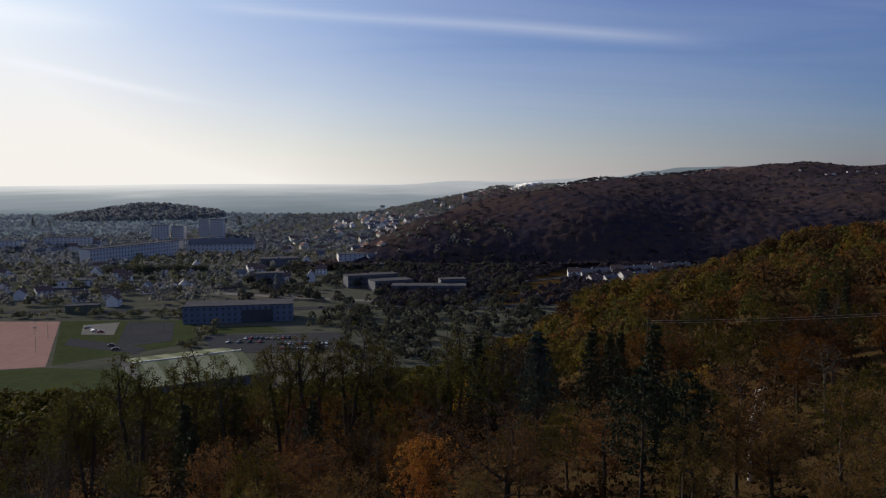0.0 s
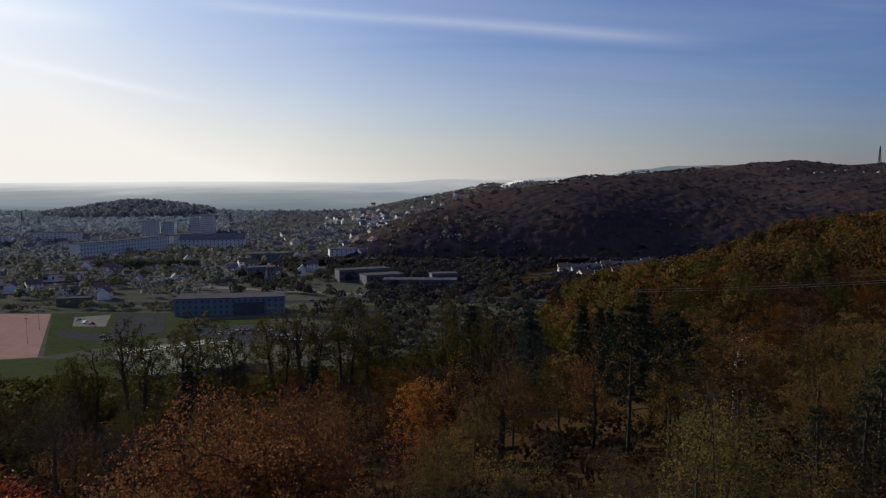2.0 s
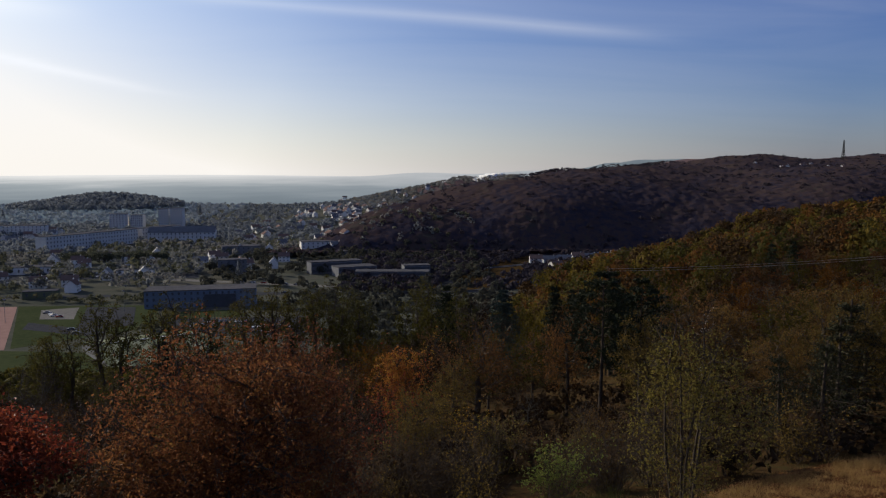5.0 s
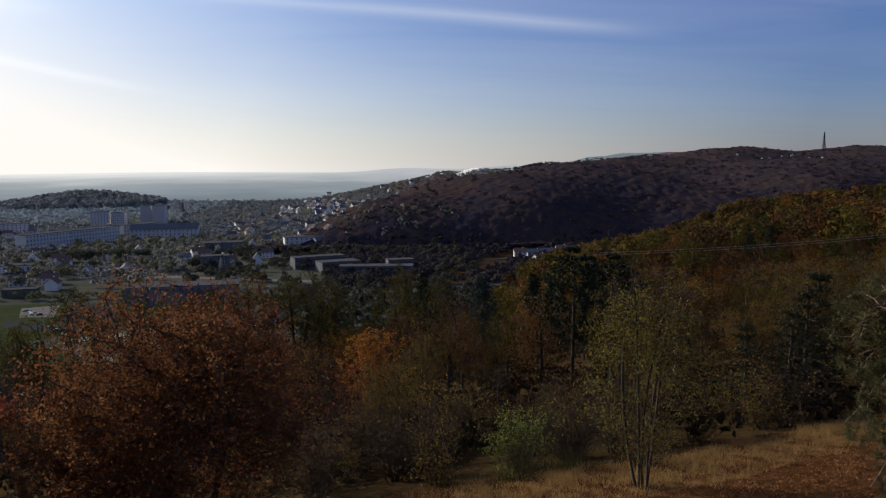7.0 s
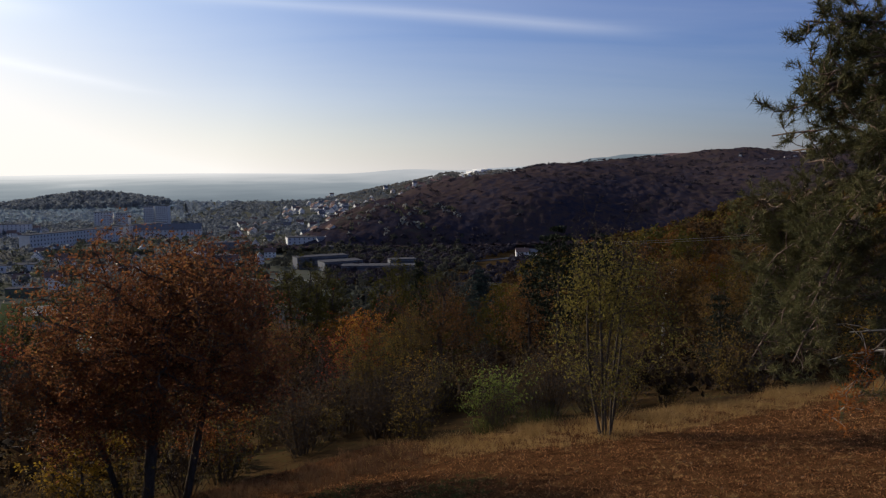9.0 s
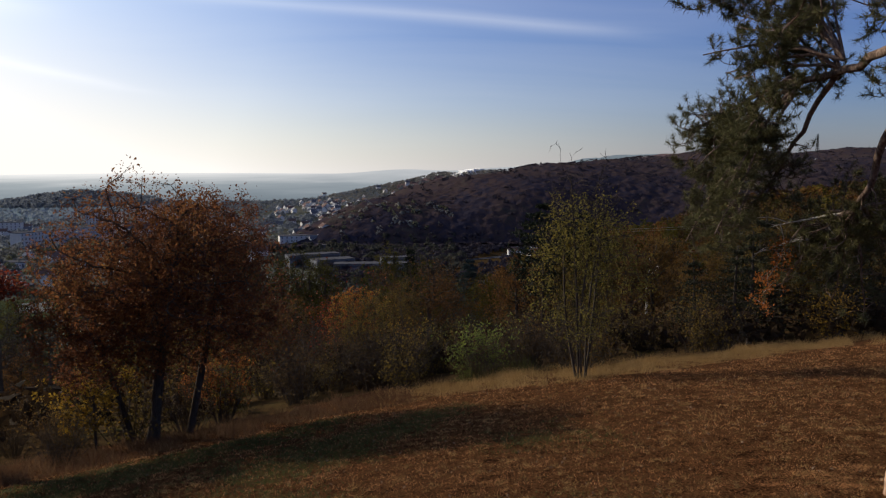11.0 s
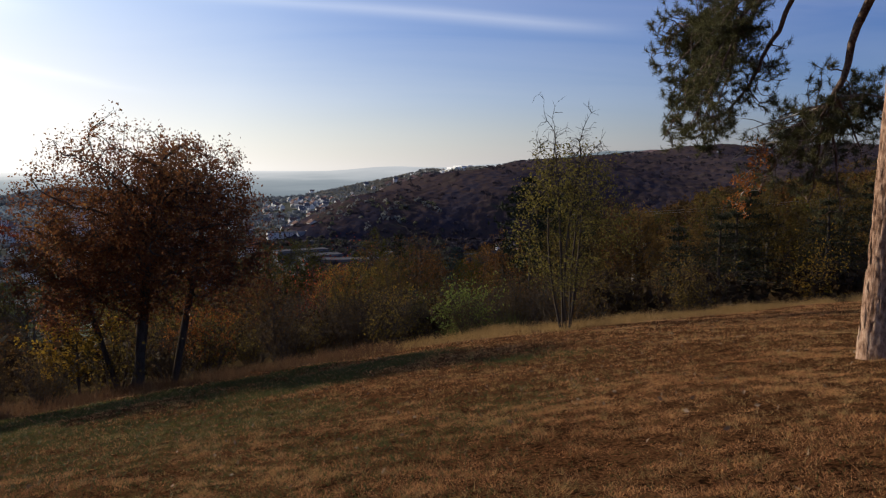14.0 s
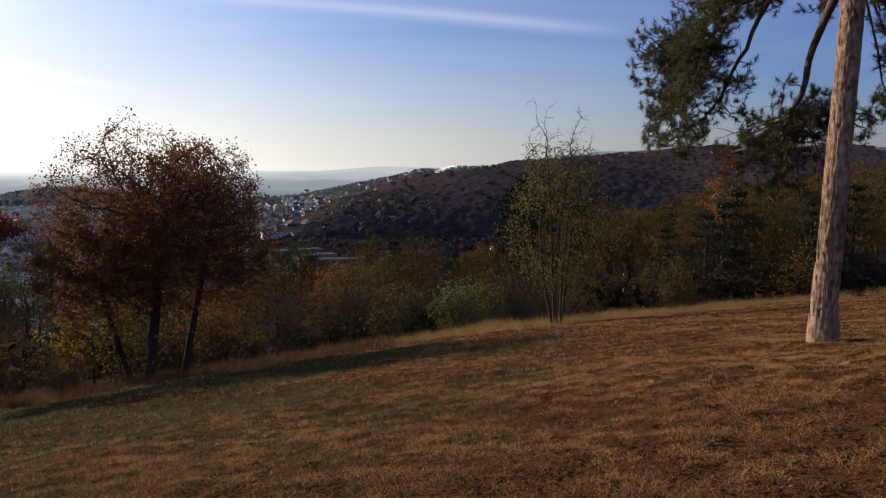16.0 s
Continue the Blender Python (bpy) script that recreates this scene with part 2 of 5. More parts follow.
BARK_DEAD = surface("bleached_wood", [(0.28, 0.25, 0.22), (0.42, 0.39, 0.35)], 10, 0.9, 0.5, 0.01, (1, 1, 0.3))
LEAF_OAK = foliage("russet_oak_leaves", [(0.045, 0.019, 0.012), (0.085, 0.033, 0.017), (0.12, 0.05, 0.021), (0.17, 0.092, 0.029)], 0.42, 0.65, 1.22)
# dimmed russet: shade on the slope crowns put into the colour
LEAF_RUSSET_SHADED = foliage("shaded_russet_leaves", [(0.05, 0.021, 0.011), (0.10, 0.038, 0.016), (0.15, 0.062, 0.02), (0.19, 0.095, 0.025)], 0.7, 0.4, 0.60)
LEAF_AMBER = foliage("amber_oak_leaves", [(0.06, 0.026, 0.013), (0.16, 0.054, 0.018), (0.27, 0.105, 0.024), (0.27, 0.19, 0.03)], 0.6, 0.5, 1.0)
LEAF_LIME = foliage("lime_ash_leaves", [(0.06, 0.056, 0.018), (0.12, 0.10, 0.027), (0.19, 0.148, 0.033)], 0.6, 0.6, 1.05)
LEAF_COPPER = foliage("copper_leaves", [(0.05, 0.027, 0.015), (0.10, 0.05, 0.021), (0.16, 0.08, 0.026), (0.19, 0.11, 0.03)], 0.7, 0.45, 0.85)
LEAF_RED = foliage("red_leaves", [(0.07, 0.016, 0.012), (0.15, 0.032, 0.017), (0.22, 0.065, 0.02)], 0.45, 0.5, 1.2)
LEAF_EDGE = foliage("olive_edge_leaves", [(0.058, 0.042, 0.016), (0.122, 0.086, 0.024), (0.20, 0.135, 0.03)], 0.6, 0.5, 0.9)
LEAF_EDGE_RUST = foliage("rust_edge_leaves", [(0.06, 0.036, 0.017), (0.12, 0.067, 0.022), (0.18, 0.115, 0.03)], 0.6, 0.5, 0.85)
# orange, yellow and brown slope leaves: the crowns' shaded side dims their colour
LEAF_ORANGE_SHADED = foliage("orange_leaves", [(0.08, 0.034, 0.012), (0.17, 0.066, 0.016), (0.24, 0.11, 0.02), (0.19, 0.13, 0.022)], 0.7, 0.4, 0.41)
LEAF_YELLOW_SHADED = foliage("yellow_green_leaves", [(0.055, 0.055, 0.013), (0.11, 0.095, 0.016), (0.19, 0.14, 0.02)], 0.7, 0.4, 0.41)
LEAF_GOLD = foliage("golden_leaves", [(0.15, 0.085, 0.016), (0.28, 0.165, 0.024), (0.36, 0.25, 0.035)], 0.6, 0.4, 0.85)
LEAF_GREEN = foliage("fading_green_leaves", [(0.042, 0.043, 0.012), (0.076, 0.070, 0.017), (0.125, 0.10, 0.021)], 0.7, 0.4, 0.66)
LEAF_BROWN_SHADED = foliage("brown_leaves", [(0.036, 0.024, 0.013), (0.075, 0.045, 0.02), (0.13, 0.07, 0.025)], 0.8, 0.35, 0.41)
# brighter copies of the slope palettes, for the spur's wood
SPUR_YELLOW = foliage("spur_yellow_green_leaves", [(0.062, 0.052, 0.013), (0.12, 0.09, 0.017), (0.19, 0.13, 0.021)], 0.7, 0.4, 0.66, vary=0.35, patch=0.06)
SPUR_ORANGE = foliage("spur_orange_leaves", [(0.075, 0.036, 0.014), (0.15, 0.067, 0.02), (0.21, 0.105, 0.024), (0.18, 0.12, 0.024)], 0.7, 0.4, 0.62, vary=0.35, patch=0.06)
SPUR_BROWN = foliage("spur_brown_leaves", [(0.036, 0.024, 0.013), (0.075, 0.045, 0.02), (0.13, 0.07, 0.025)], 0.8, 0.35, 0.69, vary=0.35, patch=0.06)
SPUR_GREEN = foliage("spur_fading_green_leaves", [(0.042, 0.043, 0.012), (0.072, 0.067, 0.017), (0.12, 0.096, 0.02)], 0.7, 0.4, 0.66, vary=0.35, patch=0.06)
LEAF_SHRUB = foliage("dry_shrub_leaves", [(0.05, 0.034, 0.02), (0.10, 0.064, 0.032), (0.15, 0.10, 0.045)], 0.8, 0.4, 0.68)
LEAF_FRESH = foliage("fresh_green_leaves", [(0.05, 0.065, 0.018), (0.095, 0.115, 0.028), (0.16, 0.165, 0.045)], 0.6, 0.5, 1.2)
# bramble toned down: shadow between the slope trees put into its colour
LEAF_BRUSH_SHADED = foliage("shaded_bramble_leaves", [(0.03, 0.021, 0.013), (0.06, 0.038, 0.02), (0.10, 0.056, 0.024)], 0.8, 0.3, 0.55)
LEAF_FIR = foliage("dark_fir_needles", [(0.014, 0.019, 0.011), (0.025, 0.031, 0.017), (0.04, 0.045, 0.024)], 0.6, 0.1)
LEAF_DARKPINE = foliage("dark_pine_needles", [(0.02, 0.022, 0.012), (0.034, 0.035, 0.018), (0.05, 0.048, 0.024)], 0.6, 0.1)
LEAF_CEDAR = foliage("blue_cedar_needles", [(0.025, 0.04, 0.038), (0.045, 0.065, 0.058), (0.07, 0.09, 0.08)], 0.6, 0.1)
LEAF_PINE = foliage("pine_needles", [(0.045, 0.046, 0.02), (0.08, 0.077, 0.033), (0.13, 0.115, 0.047)], 0.42, 0.22, 1.1)
LEAF_TWIG = foliage("bare_twigs", [(0.05, 0.036, 0.026), (0.085, 0.06, 0.042), (0.12, 0.085, 0.055)], 0.9, 0.1, 0.55)
# blue haze is mixed into the ridge's leaf colour, its contrast flattened
LEAF_RIDGE_HAZED = foliage("hazed_ridge_leaves", [(0.032, 0.031, 0.047), (0.040, 0.035, 0.044), (0.058, 0.041, 0.040), (0.050, 0.045, 0.042)], 0.95, 0.2, 1.0, 0.15, 0.03)
# town, olive, hazy and far leaves are lifted: aerial haze put into their colours
LEAF_TOWN_HAZED = foliage("hazed_town_leaves", [(0.08, 0.088, 0.096), (0.11, 0.115, 0.115), (0.145, 0.13, 0.11), (0.11, 0.108, 0.115)], 0.95, 0.5, 1.35, vary=0.12, patch=0.03)
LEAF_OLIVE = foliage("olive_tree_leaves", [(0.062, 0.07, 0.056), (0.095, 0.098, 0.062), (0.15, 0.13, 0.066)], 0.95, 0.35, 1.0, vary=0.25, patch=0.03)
LEAF_VALE = foliage("valley_tree_leaves", [(0.035, 0.038, 0.036), (0.055, 0.055, 0.042), (0.10, 0.08, 0.042)], 0.95, 0.35, 1.0, vary=0.25, patch=0.03)
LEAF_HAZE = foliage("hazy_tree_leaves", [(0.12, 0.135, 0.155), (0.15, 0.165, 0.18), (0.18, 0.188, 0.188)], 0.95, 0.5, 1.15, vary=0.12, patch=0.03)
LEAF_FAR_HAZED = foliage("hazed_far_leaves", [(0.20, 0.24, 0.275), (0.25, 0.285, 0.31), (0.28, 0.31, 0.33)], 0.95, 0.3, 1.0, vary=0.25, patch=0.03)
GRASS_TALL = foliage("straw_grass", [(0.12, 0.068, 0.028), (0.24, 0.15, 0.06), (0.36, 0.24, 0.105)], 0.8, 0.35, 1.2)
# darker than the straw: the oaks' shade is put into this russet
GRASS_SHADE_BROWN = foliage("shade_brown_dead_grass", [(0.06, 0.03, 0.018), (0.125, 0.066, 0.036), (0.20, 0.125, 0.065)], 0.8, 0.35, 0.85)
GRASS_SHORT = foliage("short_dry_grass", [(0.09, 0.035, 0.013), (0.19, 0.08, 0.032), (0.38, 0.20, 0.085), (0.11, 0.078, 0.024)], 0.85, 0.3, 1.5)
GRASS_GREEN = foliage("green_reed_grass", [(0.045, 0.05, 0.016), (0.085, 0.09, 0.028), (0.15, 0.14, 0.045)], 0.6, 0.3, 0.85)
FALLEN = foliage("fallen_leaves", [(0.13, 0.08, 0.045), (0.24, 0.16, 0.10), (0.36, 0.27, 0.19)], 0.7, 0.1)
# ridge canopy and floor: distance haze tints these colours bluish purple
WOOD_RIDGE_HAZED = surface("hazed_ridge_canopy", [(0.024, 0.023, 0.036), (0.032, 0.027, 0.036), (0.050, 0.034, 0.033), (0.040, 0.036, 0.034)], 0.16, 0.95, 1.0, 1.2, spread=(0.3, 0.7), blotch=0.3)
RIDGE_FLOOR_HAZED = surface("hazed_ridge_litter", [(0.07, 0.055, 0.07), (0.11, 0.078, 0.082), (0.14, 0.095, 0.088)], 0.25, 0.95)
WALL_WHITE = surface("white_render", [(0.62, 0.61, 0.59), (0.76, 0.75, 0.73)], 0.3, 0.9)
WALL_BRIGHT = surface("fresh_white_paint", [(0.80, 0.80, 0.79), (0.86, 0.86, 0.85)], 0.3, 0.9)
WALL_CREAM = surface("cream_render", [(0.50, 0.485, 0.47), (0.62, 0.605, 0.585)], 0.3, 0.9)
WALL_GREY = surface("grey_concrete", [(0.12, 0.125, 0.14), (0.17, 0.175, 0.19)], 0.3, 0.9)
WALL_BLUE = surface("blue_cladding", [(0.11, 0.15, 0.20), (0.15, 0.19, 0.25)], 0.25, 0.6)
ROOF_TILE = surface("brown_roof_tiles", [(0.10, 0.07, 0.065), (0.17, 0.115, 0.10)], 1.0, 0.85, 0.4, 0.05)
ROOF_SLATE = surface("slate_roof", [(0.07, 0.075, 0.09), (0.12, 0.125, 0.145)], 1.0, 0.6, 0.4, 0.05)
ROOF_FLAT = surface("flat_roof_felt", [(0.06, 0.06, 0.068), (0.10, 0.10, 0.11)], 0.3, 0.9)
ROOF_GREEN = surface("pale_green_sheet", [(0.10, 0.115, 0.075), (0.14, 0.155, 0.10)], 0.2, 0.9)
ROOF_PALE = surface("translucent_sheet", [(0.17, 0.185, 0.13), (0.21, 0.225, 0.16)], 0.3, 0.9)
# glass lifted and blued, the town's haze put into its colour
GLASS_DARK = surface("dark_window_glass", [(0.05, 0.055, 0.065), (0.08, 0.085, 0.10)], 0.2, 0.3)
STEEL = surface("galvanised_steel", [(0.25, 0.25, 0.26), (0.36, 0.36, 0.37)], 3, 0.5, metal=0.6)
RUBBER = surface("black_rubber", [(0.02, 0.02, 0.02), (0.035, 0.035, 0.035)], 5, 0.9)
PAINTS = [surface("car_paint_" + k, [c, tuple(v * 1.15 for v in c)], 0.8, 0.3) for k, c in
          (("white", (0.6, 0.6, 0.6)), ("grey", (0.2, 0.2, 0.22)), ("dark", (0.04, 0.045, 0.06)), ("red", (0.3, 0.04, 0.03)))]

# ---- builders ----


class Geo:
    """Collects vertices and faces for one mesh."""

    def __init__(self):
        self.v, self.f, self.n, self.smooth = [], [], 0, False

    def add(self, v, f):
        v, f = np.asarray(v, float), np.asarray(f, int)
        self.v.append(v)
        self.f.append(f + self.n)
        self.n += len(v)

    def mesh(self, name, material):
        v = np.concatenate(self.v).astype(np.float32)
        me = bpy.data.meshes.new(name)
        me.vertices.add(len(v))
        me.vertices.foreach_set("co", v.ravel())
        loops = np.concatenate([f.ravel() for f in self.f]).astype(np.int32)
        sizes = np.concatenate([np.full(len(f), f.shape[1]) for f in self.f])
        me.loops.add(len(loops))
        me.loops.foreach_set("vertex_index", loops)
        me.polygons.add(len(sizes))
        me.polygons.foreach_set("loop_start", np.concatenate([[0], np.cumsum(sizes)[:-1]]).astype(np.int32))
        me.polygons.foreach_set("use_smooth", np.full(len(sizes), self.smooth))
        me.update(calc_edges=True)
        me.validate()
        me.materials.append(material)
        return me


def part(name, geo, material, parent, label=""):
    me = geo if isinstance(geo, bpy.types.Mesh) else geo.mesh(name, material)
    ob = new(name, me)
    ob.parent = parent
    return tagged(ob, label)


def thing(name, label, category, group="", kind="", m=None):
    ob = new(name)
    if m is not None:
        ob.matrix_basis = m
    return tagged(ob, label, category, group, kind)


def stuff(name, geo, material, label, category):
    return tagged(new(name, geo.mesh(name, material)), label, category, kind="stuff")


def unit(a):
    return a / np.maximum(np.linalg.norm(a, axis=-1, keepdims=True), 1e-9)


def tube(geo, pts, radii, sides=5):
    """A tapered limb along pts."""
    geo.smooth = True
    pts, k = np.asarray(pts, float), len(pts)
    d = unit(np.gradient(pts, axis=0))
    ref = np.where(np.abs(d[:, 2:3]) > 0.9, [[1.0, 0, 0]], [[0, 0, 1.0]])
    a = unit(np.cross(d, ref))
    b = np.cross(d, a)
    ang = np.arange(sides) * 2 * np.pi / sides
    ring = pts[:, None] + (a[:, None] * np.cos(ang)[None, :, None] + b[:, None] * np.sin(ang)[None, :, None]) * np.asarray(radii)[:, None, None]
    i = np.arange(k - 1)[:, None] * sides
    j = np.arange(sides)[None]
    jn = (j + 1) % sides
    f = np.stack([i + j, i + jn, i + sides + jn, i + sides + j], -1).reshape(-1, 4)
    geo.add(ring.reshape(-1, 3), f)


def bend(p, q, lift, rng, k=5, wob=0.08):
    """A curved line from p to q."""
    p, q = np.asarray(p, float), np.asarray(q, float)
    t = np.linspace(0, 1, k)[:, None]
    ln = np.linalg.norm(q - p)
    mid = (p + q) / 2 + np.array([0, 0, lift * ln]) + rng.normal(0, wob * ln, 3)
    return (1 - t) ** 2 * p + 2 * t * (1 - t) * mid + t ** 2 * q


def leaves(geo, pts, size, rng, slim=0.55, droop=0.0, fold=0.25):
    """Small folded leaves at pts, each four-cornered."""
    n = len(pts)
    nn = unit(rng.normal(0, 1, (n, 3)) + np.array([0, 0, 0.4]))
    a = unit(np.cross(nn, rng.normal(0, 1, (n, 3))))
    a[:, 2] -= droop
    a = unit(a)
    b = np.cross(nn, a)
    s = (size * rng.uniform(0.6, 1.3, n))[:, None] * 0.5
    v = np.stack([pts - a * s, pts + b * s * slim + nn * s * fold, pts + a * s, pts - b * s * slim + nn * s * fold], 1).reshape(-1, 3)
    geo.add(v, np.arange(4 * n).reshape(-1, 4))


def grow(rng, stems, aims, step, kill, up=0.12, rounds=60):
    """Branches grown from the stems towards the aims: each aim draws its nearest node; a reached aim becomes a twig's end."""
    pos, par = [], []
    for line in stems:
        for i, p in enumerate(line):
            par.append(len(pos) - 1 if i else -1)
            pos.append(p)
    pos, par = np.array(pos), list(par)
    owner = np.full(len(aims), -1)
    far = np.linalg.norm(aims[:, None] - pos[None], axis=2)
    near, dist = far.argmin(1), far.min(1)
    for _ in range(rounds):
        live = owner < 0
        done = live & (dist < kill)
        owner[done] = near[done]
        live &= ~done
        if not live.any():
            break
        pull = unit(aims[live] - pos[near[live]])
        who, back = np.unique(near[live], return_inverse=True)
        total = np.zeros((len(who), 3))
        np.add.at(total, back, pull)
        d = unit(unit(total) + rng.normal(0, 0.22, total.shape) + np.array([0, 0, up]))
        fresh = pos[who] + d * step * rng.uniform(0.8, 1.2, (len(who), 1))
        base = len(pos)
        pos = np.concatenate([pos, fresh])
        par += list(who)
        far = np.linalg.norm(aims[:, None] - fresh[None], axis=2)
        k, kd = far.argmin(1), far.min(1)
        better = kd < dist
        near[better], dist[better] = base + k[better], kd[better]
    owner[owner < 0] = near[owner < 0]
    return pos, np.array(par), owner


def skeleton_wood(geo, pos, par, owner, trunk, least=0.006):
    """Limbs as tapered tubes, each as thick as the twigs that it bears need."""
    load = np.bincount(owner, minlength=len(pos)).astype(float) + 0.3
    for i in range(len(pos) - 1, -1, -1):
        if par[i] >= 0:
            load[par[i]] += load[i]
    heads = np.flatnonzero(par < 0)
    top = load[heads].max()
    rad = np.maximum(least, trunk * (load / top) ** 0.46)
    kids = [[] for _ in pos]
    for i, p in enumerate(par):
        if p >= 0:
            kids[p].append(i)
    starts = [(h, h) for h in heads]
    while starts:
        a, b = starts.pop()
        line, radii = [pos[a]], [rad[a] if a == b else min(rad[a], rad[b] * 1.25)]
        if a != b:
            line.append(pos[b])
            radii.append(rad[b])
        while kids[b]:
            order = sorted(kids[b], key=lambda k: -load[k])
            starts += [(b, k) for k in order[1:]]
            b = order[0]
            line.append(pos[b])
            radii.append(rad[b])
        if len(line) < 2:
            continue
        r0 = radii[0]
        if par[a] < 0 and len(line) > 2:
            radii[0] *= 1.4
        tube(geo, line, radii, 8 if r0 > 0.09 else 5 if r0 > 0.03 else 3)


def broadleaf(name, label, seed, h, low, r, trunk, leaf, bark, n=(7, 5, 5), per=10, size=0.3, stems=1, bare=0.0, m=None, group="", tuft=0.5, twigs=True, splay=0.3, lean=(0, 0), reach=0.45, gaps=0.25, cone=0.0, up=0.12):
    """A tree: stems and limbs in one mesh, the crown of single leaves in another. low: where the crown starts; bare: the share of the
    upper crown that has lost its leaves; reach: how far up the crown the stems run; gaps: holes in the crown; cone: how it narrows upwards."""
    rng = np.random.default_rng(seed)
    wood, crown = Geo(), Geo()
    c = np.array([rng.normal(0, 0.02 * h) + lean[0], rng.normal(0, 0.02 * h) + lean[1], (h + low) / 2])
    rz = (h - low) / 2
    lumps = rng.normal(0, 1, (4, 3))

    def shape(d):
        return 0.93 + 0.12 * np.sin(d @ lumps[0] * 3 + seed) + 0.1 * np.sin(d @ lumps[1] * 5) + 0.06 * np.sin(d @ lumps[2] * 9)
    count = n[0] * n[1] * n[2]
    d = unit(rng.normal(0, 1, (int(count * 1.6), 3)))
    k = (0.03 + 0.97 * rng.random((len(d), 1))) ** (1 / 2.4)
    aims = d * k * shape(d)[:, None]
    aims[:, :2] *= (1 - cone * (aims[:, 2:3] + 1) / 2)
    hole = np.sin(aims @ lumps[0] * 4.1 + 1) + np.sin(aims @ lumps[1] * 5.3) + np.sin(aims @ lumps[3] * 7.7 + seed)
    aims = aims[hole > np.quantile(hole, gaps)][:count]
    aims = c + aims * np.array([r, r, rz])
    lines = []
    for s in range(stems):
        az = s * 2 * np.pi / stems + rng.normal(0, 0.4)
        out = np.array([np.cos(az), np.sin(az), 0])
        foot = out * 0.16 * (stems > 1) + np.array([0, 0, -0.35])
        top = np.array([c[0], c[1], low + (h - low) * reach * rng.uniform(0.85, 1.1)]) + out * r * splay * (stems > 1)
        lines.append(bend(foot, top, 0.0, rng, max(6, int(h * 1.2)), 0.04))
    step = max(0.16, 0.085 * r)
    pos, par, owner = grow(rng, lines, aims, step, step * 1.5, up)
    skeleton_wood(wood, pos, par, owner, trunk)
    pts = []
    for aim, o in zip(aims, owner):
        tw = bend(pos[o], aim, 0.05, rng, 3, 0.08)
        if twigs:
            tube(wood, tw[[0, 2]] if twigs == 1 else tw, (0.007, 0.004) if twigs == 1 else (0.009, 0.006, 0.004), 3)
        hi = (aim[2] - low) / max(0.1, h - low)
        if rng.random() < bare * 1.6 * max(0.0, hi) ** 2.5:
            continue
        u = rng.uniform(0.25, 1.06, per)[:, None]
        pts.append(tw[0] + (tw[2] - tw[0]) * u + np.clip(rng.normal(0, tuft * 0.32 * step * 2 + 0.03, (per, 3)), -0.5, 0.5))
    leaves(crown, np.concatenate(pts), size, rng)
    root = thing(name, label, "tree", group, m=m)
    part("trunk", wood, bark, root)
    part("crown", crown, leaf, root)
    return root


def conifer(name, label, seed, h, low, r, trunk, leaf, bark, tiers=16, per=9, tuftn=16, size=0.3, droop=0.25, m=None, group="", flat=False):
    """A fir or cedar: tiers of boughs, longest below (flat: an umbrella crown as old pines have)."""
    rng = np.random.default_rng(seed)
    wood, crown = Geo(), Geo()
    line = bend((0, 0, -0.4), (rng.normal(0, 0.02 * h), rng.normal(0, 0.02 * h), h), 0, rng, 9, 0.02)
    tube(wood, line, np.concatenate([[trunk * 1.3], np.linspace(trunk, 0.03, 8)]), 7)
    pts = []
    for i in range(tiers):
        f = (i + 0.3 * rng.random()) / tiers
        z = low + (h - low) * f
        k = np.array([np.interp(z, line[:, 2], line[:, a]) for a in range(3)])
        reach = r * ((0.55 + 0.9 * f * (1 - f) * 2) * (1 - f ** 4) if flat else (1 - f) ** 0.8 + 0.06)
        for j in range(per):
            az = j * 2 * np.pi / per + i * 0.7 + rng.normal(0, 0.2)
            ln = reach * rng.uniform(0.65, 1.12)
            q = k + np.array([np.cos(az) * ln, np.sin(az) * ln, (0.25 if flat else -droop) * ln + rng.normal(0, 0.1)])
            b = bend(k, q, 0.1, rng, 4, 0.05)
            tube(wood, b, np.linspace(max(0.02, trunk * 0.22 * (1 - f * 0.7)), 0.01, 4), 3)
            u = rng.uniform(0.45 if flat else 0.15, 1.05, tuftn)
            p = np.stack([np.interp(u * 3, np.arange(4), b[:, a]) for a in range(3)], 1)
            pts.append(p + rng.normal(0, 0.1 * reach * 0.6 + 0.06, (tuftn, 3)) * [1, 1, 0.6])
    leaves(crown, np.concatenate(pts), size, rng, 0.4, 0.3)
    root = thing(name, label, "tree", group, m=m)
    part("trunk", wood, bark, root)
    part("crown", crown, leaf, root)
    return root


def crowns(geo, rng, spots, radii, tall, cards, size, loose=0.45):
    """Many distant crowns as lumpy heaps of leaf clumps."""
    spots, n = np.asarray(spots, float), len(spots)
    d = unit(rng.normal(0, 1, (n, cards, 3)))
    d[..., 2] = np.abs(d[..., 2]) * 1.1 - 0.25
    k = 1.0 + rng.uniform(-0.6, 0.2, (n, cards, 1)) * loose
    p = spots[:, None] + d * k * np.stack([radii, radii, tall], -1)[:, None] + np.stack([radii * 0, radii * 0, tall * 0.9], -1)[:, None]
    p = p.reshape(-1, 3)
    s = np.repeat(radii, cards) * size * rng.uniform(0.6, 1.3, n * cards)
    nn = unit(d.reshape(-1, 3) + rng.normal(0, loose, (n * cards, 3)))
    a = unit(np.cross(nn, rng.normal(0, 1, (n * cards, 3))))
    b = np.cross(nn, a)
    s = s[:, None]
    v = np.stack([p - a * s, p + b * s * 0.8 - nn * s * 0.3, p + a * s, p - b * s * 0.8 - nn * s * 0.3], 1).reshape(-1, 3)
    geo.add(v, np.arange(len(v)).reshape(-1, 4))


